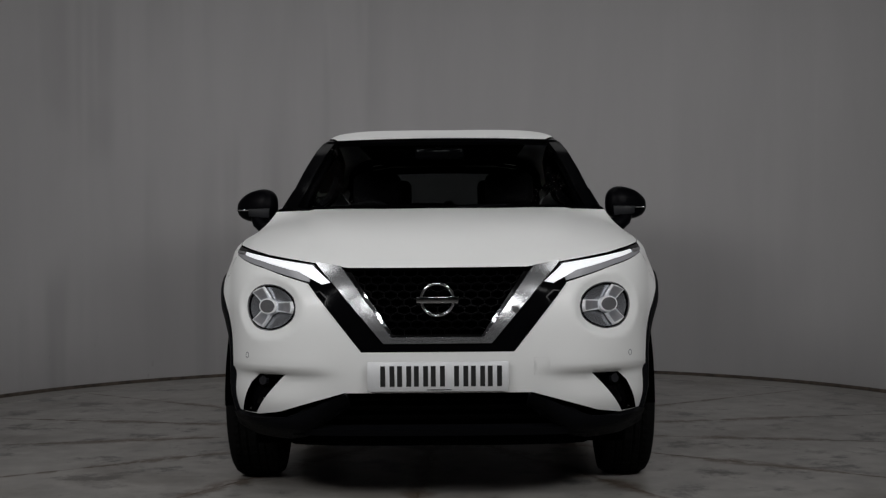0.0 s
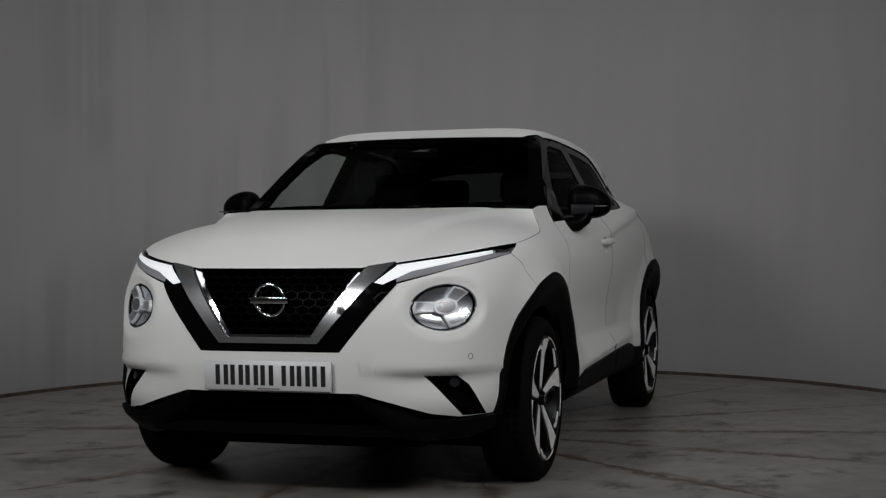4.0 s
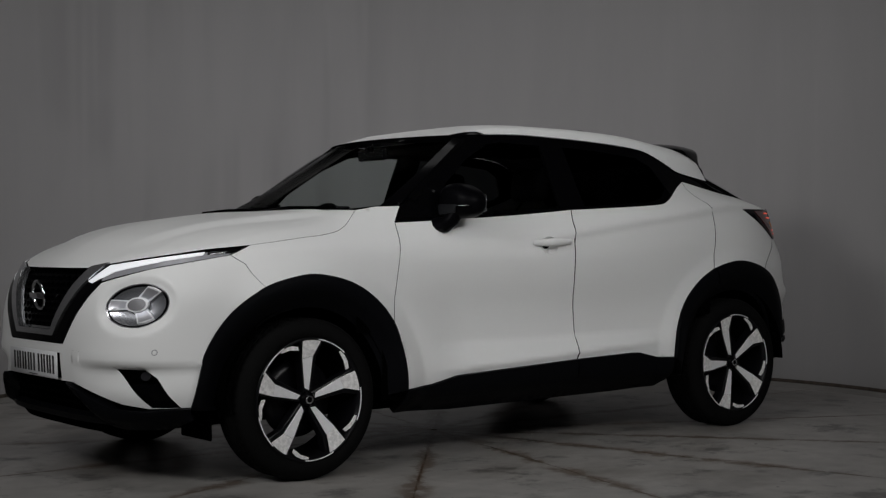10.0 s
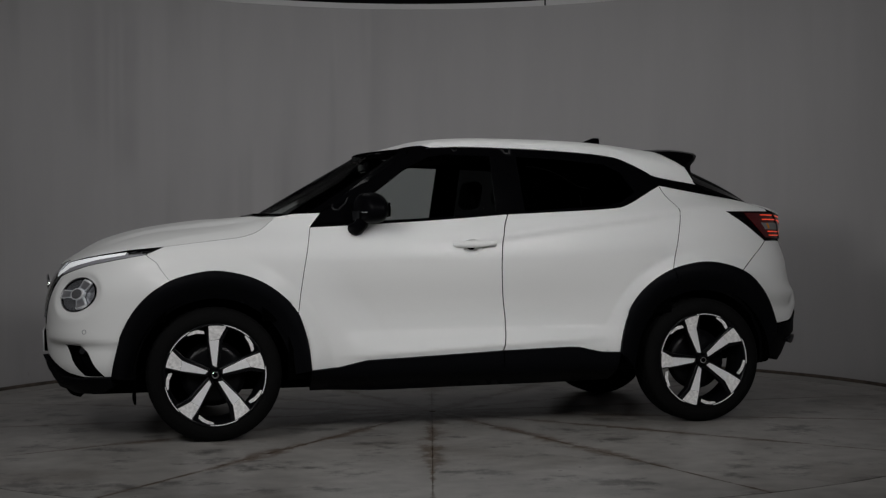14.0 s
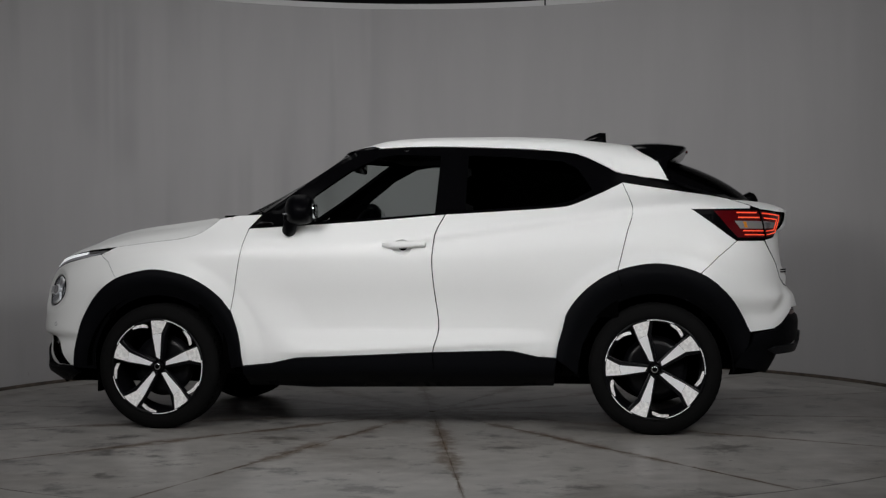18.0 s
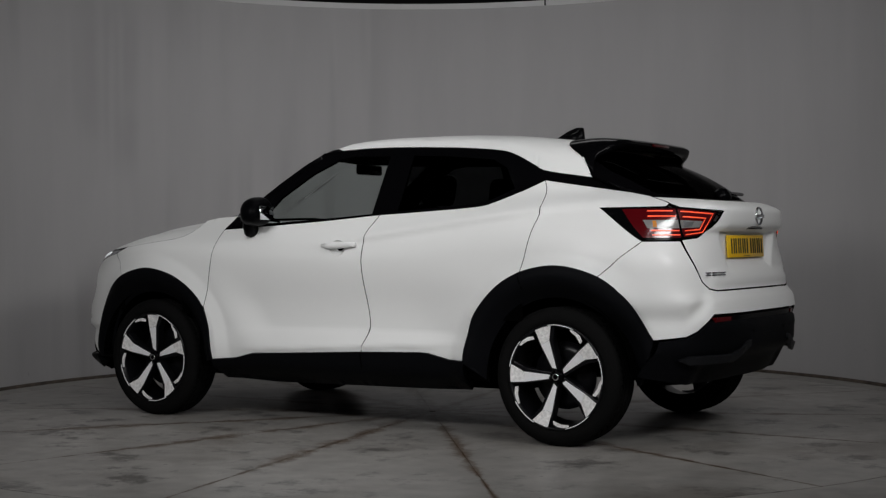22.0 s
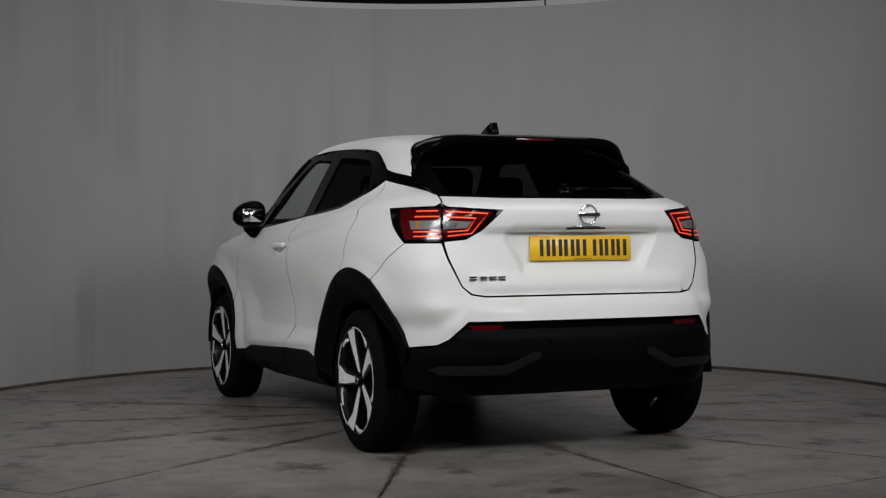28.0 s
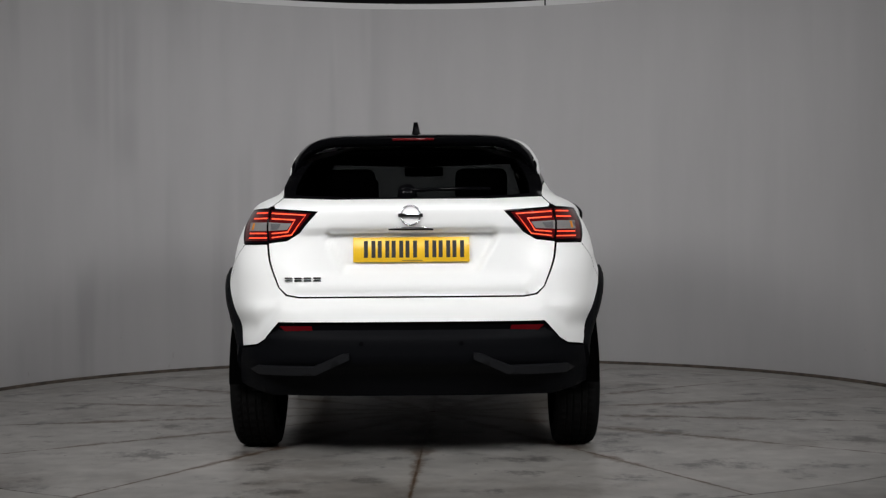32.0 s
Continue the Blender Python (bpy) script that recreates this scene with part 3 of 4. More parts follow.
    half = [YR(.35, 1.186), YR(.60, 1.20), YR(.63, 1.16), YR(.62, 1.146), YR(.415, 1.128), YR(.50, 1.035), YR(.56, 1.0), YR(.648, .99), YR(.592, .79), YR(.555, .758), YR(.50, .749)]
    part("tailgate", rear_patch(half, rear_skin, 0.016), PAINT, car, "white tailgate with a recess for the plate")
    # top
    gap_line = [belt(*X(*p)) for p in path(*HOOD_GAP, n=3)]
    hood = coons([(2.075, 0, .887), (2.07, .15, .887), belt(*YF(.335, .888)), belt(*YF(.468, .907)), belt(*YF(.58, .925)), belt(*YF(.66, .939)), belt(*X(1.73, .962)), gap_line[0]],
                 [(1.10, 0, 1.118), (1.09, .2, 1.121), (1.06, .4, 1.126), (1.02, .6, 1.130), gap_line[-1]], gap_line, hood_bulge)
    n = 14
    out = [(0, -1 + i / n) for i in range(2 * n)] + [(i / n, 1) for i in range(n)] + [(1, 1 - i / n) for i in range(2 * n)] + [(1 - i / n, -1) for i in range(n)]
    part("bonnet", patch(out, hood, 0.022, gap=0.002), PAINT, car, "white bonnet with two soft creases")
    ws = coons([(1.10, 0, 1.10), (1.07, .3, 1.105), (1.0, .52, 1.115), (.764, .735, 1.146)], [(.425, 0, 1.490), (.395, .3, 1.490), (.255, .588, 1.490)],
               [(.764, .735, 1.146), (.64, .70, 1.235), (.5, .665, 1.335), (.36, .625, 1.43), (.255, .588, 1.490)], lambda u, a: (-.065 * 4 * u * (1 - u) * 4 * a * (1 - a), 0, .006 * 4 * u * (1 - u) * (1 - a * a)))
    w = 0.9
    out = [(.03, -w + 2 * w * i / 20) for i in range(21)] + [(.955, w - 2 * w * i / 20) for i in range(21)]
    part("windscreen", patch(out, ws, 0.06, gap=0, flange=0.004), GLASS, car, "clear windscreen").visible_shadow = False
    frame_out = [(-.02, -1 + i / 10) for i in range(21)] + [(.975, 1 - i / 10) for i in range(21)]
    part("windscreen_frame", patch(frame_out, ws, 0.05, gap=0, flange=0.02, lift=0.002, holes=[out]), PILLAR, car, "black windscreen pillars")
    roof_side = [Vector((x, width(x, z) + 0.002, z)) for x, z in path(*ROOF_LINE, n=5)]
    zr = curve((-1.6, 1.44), (-1.3, 1.499), (-1.1, 1.524), (-.8, 1.555), (-.5, 1.569), (-.15, 1.572), (.1, 1.560), (.25, 1.539), (.42, 1.497))

    def roof(u, v):
        a = min(abs(v), 1)
        t = u * (len(roof_side) - 1)
        i = min(int(t), len(roof_side) - 2)
        e = roof_side[max(i, 0)].lerp(roof_side[max(i, 0) + 1], t - i)
        x = e.x + .165 * (1 - u) ** 4 * (1 - a * a)
        top = max(zr(x), e.z + 0.004)
        z = e.z + (top - e.z) * max(1 - a ** 5.0, 0) ** (1 / 2.2) * min(1, max(u, 0) / .08) ** .6
        return (x, math.copysign(e.y * a, v) if v else 0.0, z)
    out = [(0, -.89 + .89 * i / 14) for i in range(29)] + [(.055, 1)] + [(i / 24, 1) for i in range(2, 25)] + [(.97, .955), (.945, .90), (.925, .84), (.91, .76), (.90, .62), (.90, .42), (.90, .2)]
    out = out + [(u, -v) for u, v in out[29:][::-1]]
    for k in (1, -1):
        corner = [(.001, k * .888), (.001, k * .999), (.053, k * .999)]
        part("roof_corner", patch(corner, roof, 0.03, gap=0.0, lift=-.004, flange=.01), PILLAR, car, "black roof corner above the windscreen pillar")
    part("roof", patch(out, roof, 0.03, gap=0.0), PAINT, car, "white roof sloping down to the rear pillars")
    # side windows: gloss black band with panes set in it
    for k in (1, -1):
        dlo = on_x([(.764, 1.146), (.82, 1.078)]) + on_x(path(*BELT_F, n=3))[1:] + on_x(path(*BELT_R, n=3))[1:] + on_x([(-1.40, 1.256), (-1.60, 1.225)]) + [YR(.60, 1.207)] + \
            on_x([(-1.50, 1.27), (-1.395, 1.305)]) + on_x(path(*ROOF_LINE[::-1], n=3))[1:] + on_x([(.36, 1.43), (.50, 1.335), (.64, 1.235)])
        front_pane = on_x([(.60, 1.10), (.153, 1.122), (-.18, 1.144), (-.19, 1.457), (.05, 1.466), (.15, 1.452), (.30, 1.38), (.48, 1.25)])
        rear_pane = on_x([(-.34, 1.155), (-.80, 1.182), (-.90, 1.205), (-1.0, 1.26), (-.93, 1.37), (-.84, 1.415), (-.56, 1.443), (-.34, 1.455)])
        part("window_frame", patch(sided(dlo, k), belt, 0.04, gap=0.001, lift=-0.004, holes=[sided(front_pane, k), sided(rear_pane, k)]), PILLAR, car, "black window surround")
        part("front_window", patch(sided(front_pane, k), belt, 0.06, gap=0, flange=0, lift=-0.007), GLASS, car, "clear front side window").visible_shadow = False
        part("rear_window", patch(sided(rear_pane, k), belt, 0.06, gap=0, flange=0, lift=-0.007), TINT, car, "dark tinted rear side window").visible_shadow = False
    # tail window and spoiler
    tw = coons([(-1.20, 0, 1.475), (-1.21, .3, 1.468), (-1.22, .53, 1.43)], [(-1.90, 0, 1.158), (-1.87, .3, 1.163), (-1.81, .48, 1.178), (-1.70, .60, 1.203)],
               [(-1.22, .53, 1.43), (-1.31, .585, 1.37), (-1.395, .610, 1.312), (-1.55, .615, 1.255), (-1.70, .60, 1.205)], lambda u, a: (-.06 * u * (1 - u) * 4 * (1 - a * a), 0, .05 * u * (1 - u) * 4 * (1 - a ** 3)))
    pane = [(.26, -.80 + .08 * i) for i in range(21)] + [(.93, .84 - .084 * i) for i in range(21)]
    rim = [(0, -1 + .1 * i) for i in range(21)] + [(.5, 1)] + [(1, 1 - .1 * i) for i in range(21)] + [(.5, -1)]
    part("tail_window", patch(pane, tw, 0.06, gap=0, flange=0), TAILTINT, car, "dark tinted rear window").visible_shadow = False
    part("tail_window_frame", patch(rim, tw, 0.06, gap=0, flange=0.02, holes=[pane]), PILLAR, car, "black rear window surround")
    build_spoiler(car, roof)
    build_cladding(car)
    # the dark shell behind the panels
    shell = bmesh.new()
    rows = []
    for z in (.30, .45, .6, .75, .9, 1.0, 1.06):
        row = []
        for i in range(161):
            s = (i / 80 - 1) * (ARC[-1] - .001)
            p = Vector(belt(s, z))
            q = Vector((p.x * .975, p.y * .965, z))
            row.append(shell.verts.new(q))
        rows.append(row)
    for a, b in zip(rows, rows[1:]):
        for i in range(160):
            m = (a[i].co + b[i + 1].co) / 2
            near = any(math.hypot(m.x - c, m.z - WHEEL_Z) < .40 for c in (WHEEL_X, -WHEEL_X))
            if not near and not (m.z > .9 and m.x > .9):
                shell.faces.new((a[i], a[i + 1], b[i + 1], b[i]))
    part("inner_shell", shell, DARK, car, "black inner structure behind the panels")
    part("floor_pan", box(-1.05, 1.95, -.66, .66, .235, .36, .04), DARK, car, "black underbody")
    part("rear_floor", box(-1.85, -1.0, -.60, .60, .315, .42, .03), DARK, car)


def hood_bulge(u, a):
    zc = curve((1.10, 1.118), (1.276, 1.112), (1.53, 1.084), (1.695, 1.053), (1.857, 1.003), (1.967, .954), (2.03, .920), (2.075, .887))
    x = 2.075 + (1.10 - 2.075) * u
    lin = .887 + (1.118 - .887) * u
    k = .270 + .45 * u
    crease = .017 * (1 - min(max((a - k) / .11, 0), 1)) * ramp(u, .02, .25) * (1 - ramp(u, .90, 1.0))
    return (0, 0, (zc(x) - lin) * (1 - a ** 3.6) + crease)


def rear_skin(s, z):
    """The tailgate: the body's skin with the plate recess pressed in and a lip above it."""
    x, y, z2 = belt(s, z)
    bend = .013 * ramp(z, .755, .79) * (1 - ramp(z, .80, .86)) * ramp(.56 - abs(y), 0, .06)
    wide = .30 + .07 * ramp(z, .86, 1.02)
    hole = ramp(wide + .02 - abs(y), 0, .03) * ramp(z, .83, .90) * (1 - ramp(z, 1.040, 1.05))
    lip = .026 * ramp(z, 1.028, 1.046) * (1 - ramp(z, 1.13, 1.19)) * ramp(.53 - abs(y), 0, .08)
    return (x + .034 * hole - lip - bend, y, z2)


def rear_patch(half, fn=None, step=0.03):
    """A panel across the tail: outline given for the left half from the top middle round to the bottom middle."""
    top = ARC[-1]
    f = fn or belt

    def skin(d, z):
        return f(top - abs(d) if d >= 0 else -(top - abs(d)), z)
    out = [(top - s, z) for s, z in half]
    return patch(out + [(-a, b) for a, b in out[::-1]], skin, step)


def build_spoiler(car, roof):
    """A hooded spoiler: it leaves the roof, overhangs the window and runs down beside it as two cheeks."""
    lead = [Vector(roof(u, v)) + Vector((0, 0, .004)) for u, v in ((.885, 0), (.885, .3), (.885, .6), (.90, .80), (.925, .89), (.955, .94), (.985, .985))]
    trail = [Vector(p) for p in ((-1.497, 0, 1.500), (-1.495, .20, 1.499), (-1.488, .40, 1.494), (-1.452, .492, 1.466), (-1.395, .552, 1.416), (-1.388, .578, 1.36), (-1.402, .594, 1.31))]
    lead, trail = path(*lead, n=6), path(*trail, n=6)
    rows = []
    for i, (p, q) in enumerate(zip(lead, trail)):
        p, q = Vector(p), Vector(q)
        a = i / (len(lead) - 1)
        thick = .040 * (1 - ramp(a, .55, 1.0)) + .006
        inward = Vector((0, -.6 * ramp(a, .3, .7), -1 + .6 * ramp(a, .4, .8)))
        row = []
        for t in (0, .12, .3, .5, .7, .86, .95):
            bow = .016 * math.sin(math.pi * min(t, 1)) * (1 - ramp(a, .7, 1))
            row.append(p.lerp(q, t) - inward * bow * .7)
        row += [q + inward * thick * .15, q + inward * thick * .6 + Vector((.006, 0, 0)), q + inward * thick + Vector((.03, 0, 0)), q.lerp(p, .35) + inward * thick, q.lerp(p, .7) + inward * thick]
        rows.append(row)
    bm = bmesh.new()
    full = [[(v.x, -v.y, v.z) for v in r] for r in rows[:0:-1]] + [[tuple(v) for v in r] for r in rows]
    grid = [[bm.verts.new(v) for v in r] for r in full]
    for p, q in zip(grid, grid[1:]):
        for j in range(len(p) - 1):
            bm.faces.new((p[j], q[j], q[j + 1], p[j + 1]))
    bmesh.ops.recalc_face_normals(bm, faces=bm.faces[:])
    spoiler = part("spoiler", split_sharp(bm, 60), GLOSS, car, "gloss black roof spoiler")
    part("brake_light", box(-1.504, -1.48, -.10, .10, 1.478, 1.490, .003), RED, spoiler, "dull red high brake light")
    # aerial
    fin = prism([(-.88, 1.540), (-1.05, 1.515), (-1.045, 1.605), (-1.01, 1.607), (-.96, 1.588)], 1, lambda u, v, w: (u, (w - .5) * (.05 - .035 * ramp(v, 1.55, 1.62)), v))
    part("aerial", fin, GLOSS, car, "black shark-fin aerial")


def sill_skin(s, z):
    """The sill: it tucks in below its edge."""
    x, y, z2 = belt(s, z)
    return (x, y - math.copysign(.10 * ramp(.325 - z, 0, .09), y), z2)


def arch_skin(cx, edge):
    """Arch cladding: an outer band that stands proud and an inner face that turns in."""
    def fn(s, z):
        x, y, z2 = belt(s, z)
        r = math.hypot(x - cx, z - WHEEL_Z)
        inward = max(edge - r, 0)
        roll = .007 * ramp(r, edge + .035, edge + .06)
        return (x, y - math.copysign(inward * .75 + roll, y), z2)
    return fn


def build_cladding(car):
    for k in (1, -1):
        inner = arc_open(WHEEL_X, 0.388, 182, -3, 48)
        outer = path(*ARCH_F, n=8)
        ring = on_x(inner) + on_x(outer)
        part("wheel_arch", patch(sided(ring, k), arch_skin(WHEEL_X, .468), 0.017, gap=0, lift=.010, flange=.03), CLAD, car, "textured black wheel arch cladding")
        inner = arc_open(-WHEEL_X, 0.395, 184, -6, 48)
        ring = on_x(inner) + on_x(path(*ARCH_R, n=8))
        part("wheel_arch", patch(sided(ring, k), arch_skin(-WHEEL_X, .470), 0.017, gap=0, lift=.020, flange=.03), CLAD, car, "textured black wheel arch cladding")
        part("arch_joint", patch(sided(ribbon([X(-1.137, .832), X(-1.150, .79), X(-1.155, .772)], .005), k), arch_skin(-WHEEL_X, .470), .02, gap=0, lift=.0215, flange=.003), DARK, car, "dark joint across the arch cladding")
        part("sill_joint", patch(sided(ribbon([X(-.179, .414), X(-.185, .335)], .005), k), sill_skin, .02, gap=0, lift=.0135, flange=.003), DARK, car, "dark joint across the sill")
        sill = on_x(SILL_R[:-1] + SILL_F) + on_x([(.83, .24), (.5, .225), (-.5, .235), (-.80, .25)])
        part("sill", patch(sided(sill, k), sill_skin, 0.03, gap=0, lift=.012, flange=.03), CLAD, car, "textured black sill cladding")
        for c in (WHEEL_X, -WHEEL_X):
            bm = lathe([(.40, k * .86), (.40, k * .52), (.05, k * .50)], 40, "y", 0.0, math.pi)
            bmesh.ops.translate(bm, verts=bm.verts[:], vec=(c, 0, WHEEL_Z))
            part("wheel_well", bm, DARK, car)
    # lower nose: lip, grille cavity, slats
    half = [YF(.34, .425), YF(.47, .366), YF(.575, .328), YF(.689, .322)] + on_x([(1.822, .332), (1.815, .288)]) + [YF(.70, .255), YF(.56, .25), YF(.50, .262), YF(.33, .385)]
    for k in (1, -1):
        part("front_lip", patch(sided(half, k), lip_skin, 0.014, gap=0, lift=.014, flange=.05), CLAD, car, "textured black lower bumper corner with a raised ridge")
        part("air_deflector", box(1.70, 1.712, min(k * .48, k * .735), max(k * .48, k * .735), .185, .30, .004, 1), DARK, car, "black flap ahead of the tyre")
    part("lip_bar", patch([YF(-.53, .288), YF(.53, .288), YF(.55, .262), YF(-.55, .262)], belt, 0.03, gap=0, lift=.004, flange=.04), CLAD, car, "black lower lip bar")
    part("undertray", patch([YF(-.70, .272), YF(.70, .272), YF(.56, .205), YF(-.56, .205)], belt, 0.05, gap=0, lift=-.02, flange=.02), DARK, car, "black undertray")
    part("lower_grille", patch([YF(-.36, .418), YF(.36, .418), YF(.52, .28), YF(-.52, .28)], belt, 0.05, gap=0, lift=-.05, flange=0), DARK, car, "black air intake")
    for z in (.315, .352, .388):
        part("slat", patch([YF(-.47, z), YF(.47, z), YF(.47, z + .012), YF(-.47, z + .012)], belt, 0.06, gap=0, lift=-.02, flange=.03), DARK, car)
    # lower tail
    half = [YR(.59, .634), YR(.66, .556), YR(.70, .53), X(-1.79, .515), X(-1.76, .42), X(-1.71, .345), YR(.62, .30)]
    part("rear_valance", rear_patch(half, valance_skin), CLAD, car, "textured black lower rear bumper")


RIDGE = curve((.30, .445), (.365, .408), (.53, .300), (.60, .300), (.80, .325), (.95, .33))


def lip_skin(s, z):
    """The lower bumper corner: it swells out to a ridge and falls away steeply beneath it."""
    x, y, z2 = belt(s, z)
    d = z - RIDGE(abs(y))
    out = .016 * (1 - ramp(d, 0, .05)) if d > 0 else .016 + 1.1 * d
    front = ramp(x, 1.80, 1.90)
    return (x + out * (.4 + .6 * front), y + math.copysign(out * .5 * (1 - front), y), z2)


def nose_skin(s, z):
    """The front bumper: an undercut below its ridge, a soft swell above it and a dish round each lamp."""
    x, y, z2 = belt(s, z)
    side = 1 - ramp(abs(s), 1.0, 1.3)
    cut = .042 * (1 - ramp(z, .486, .503)) * (.3 + .7 * ramp(z, .36, .485)) * ramp(abs(y), .32, .62) * side
    swell = .004 * bell(z, .535, .035) * ramp(abs(y), .34, .50) * side
    c = s_lamp()
    d = math.hypot((abs(s) - c) / LAMP_W, (z - LAMP_Z) / LAMP_H)
    dish = .022 * (1 - ramp(d, 1.02, 1.34)) * ramp(abs(y), .49, .56)
    return (x - cut + swell - dish * .8, y - math.copysign(dish * .5, y), z2)


LAMP_S = []
LAMP_Y, LAMP_Z, LAMP_W, LAMP_H = .660, .740, .137, .088


def s_lamp():
    if not LAMP_S:
        LAMP_S.append(s_at_y(LAMP_Y, LAMP_Z))
    return LAMP_S[0]


def handle_dish(k):
    c = X(-.02, .972)
    return [(k * (c[0] + .052 * math.cos(q * math.pi / 12)), c[1] - .008 + .042 * math.sin(q * math.pi / 12)) for q in range(24)]


def valance_skin(s, z):
    """The black rear bumper: a recessed strip on top, a belly, and a tuck towards the bottom."""
    x, y, z2 = belt(s, z)
    belly = .028 * ramp(.60 - z, 0, .02) * (1 - ramp(.47 - z, 0, .06))
    tuck = .05 * ramp(.45 - z, 0, .06) * (1 - ramp(abs(y), .50, .66))
    top = .012 * ramp(z, .585, .60)
    return (x - belly + tuck + top, y, z2)


def tail_skin(s, z):
    """The white rear bumper: a shelf that swells out below the tailgate and a scoop at its corners."""
    x, y, z2 = belt(s, z)
    out = .020 * ramp(.745 - z, 0, .05)
    a = abs(y)
    scoop = .020 * bell(z - .60 - .9 * max(.66 - a, -.05), 0.06, .05) * ramp(a, .56, .66)
    return (x - out * (1 - ramp(a, .70, .80)) + scoop, y - math.copysign(scoop * .6, y), z2)


def decal(name, outline, mat, parent, label="", lift=.004, flange=.004, fn=None, step=.04, gap=0.0):
    return part(name, patch(outline, fn or belt, step, gap=gap, lift=lift, flange=flange), mat, parent, label)


def ribbon(line, w):
    """An outline of even width along a line of points."""
    a, b = [], []
    for i, p in enumerate(line):
        q0, q1 = Vector(line[max(i - 1, 0)]), Vector(line[min(i + 1, len(line) - 1)])
        d = (q1 - q0).normalized()
        n = Vector((-d.y, d.x)) * (w / 2)
        if 0 < i < len(line) - 1:
            u = (Vector(p) - q0).normalized()
            n /= max(abs(n.normalized().dot(Vector((-u.y, u.x)))), .5)
        a.append(tuple(Vector(p) + n))
        b.append(tuple(Vector(p) - n))
    return a + b[::-1]


def plate(name, m, mat, parent, label):
    """A number plate, its characters as plain upright bars."""
    bm = box(-.003, .003, -.26, .26, -.0555, .0555, .002, 1)
    bm.transform(m)
    p = part(name, bm, mat, parent, label)
    y = -.212
    for i in range(7):
        for off in (0, .034):
            bm = box(.0032, .0042, y + off, y + off + .018, -.036, .04)
            bm.transform(m)
            part("bar", bm, INK, p, smooth=False)
        y += .062 if i != 3 else .086
    bm = box(.0032, .0042, -.04, .05, -.050, -.047)
    bm.transform(m)
    part("bar", bm, INK, p, smooth=False)
    return p


def badge(m, r, parent, mat):
    ring = lathe([(r * .80, 0), (r * .84, .008), (r * .92, .011), (r, .006), (r, 0)], 48, "y")
    ring.transform(m)
    ob = part("badge", ring, mat, parent, "chrome ring with a plain cross bar")
    bm = box(-r * 1.18, r * 1.18, .002, .015, -r * .19, r * .19, .003, 2)
    bm.transform(m)
    part("badge_bar", bm, mat, ob)


def honeycomb(parent):
    """Grille mesh: thin bars along the edges of flattened hexagons."""
    bm = bmesh.new()
    wide, tall = .050, .036
    done = set()
    for row in range(-1, 10):
        for col in range(-9, 10):
            cy = (col + (row % 2) * .5) * wide
            cz = .65 + row * tall * .76
            pts = [(cy + wide * .5 * p, cz + tall * .5 * q) for p, q in ((1, .5), (0, 1), (-1, .5), (-1, -.5), (0, -1), (1, -.5))]
            for a, b in zip(pts, pts[1:] + pts[:1]):
                key = tuple(sorted(((round(a[0], 3), round(a[1], 3)), (round(b[0], 3), round(b[1], 3)))))
                mid = ((a[0] + b[0]) / 2, (a[1] + b[1]) / 2)
                if key in done or not (.645 < mid[1] < .884) or abs(mid[0]) > .165 + (mid[1] - .642) * .70:
                    continue
                done.add(key)
                d = Vector((b[0] - a[0], b[1] - a[1])).normalized()
                n = Vector((-d.y, d.x)) * .0022
                ring = []
                for depth in (-.012, -.035):
                    for p, sg in ((a, 1), (b, 1), (b, -1), (a, -1)):
                        q = Vector(p) + n * sg
                        x = NOSE(q.y) + depth - .25 * q.x * q.x
                        ring.append(bm.verts.new((x, q.x, q.y)))
                for f in ((0, 1, 2, 3), (0, 4, 5, 1), (1, 5, 6, 2), (2, 6, 7, 3), (3, 7, 4, 0)):
                    bm.faces.new([ring[i] for i in f])
    bmesh.ops.recalc_face_normals(bm, faces=bm.faces[:])
    tagged(part("grille_mesh", bm, MESHBLACK, parent, "black honeycomb mesh", False), kind="stuff")


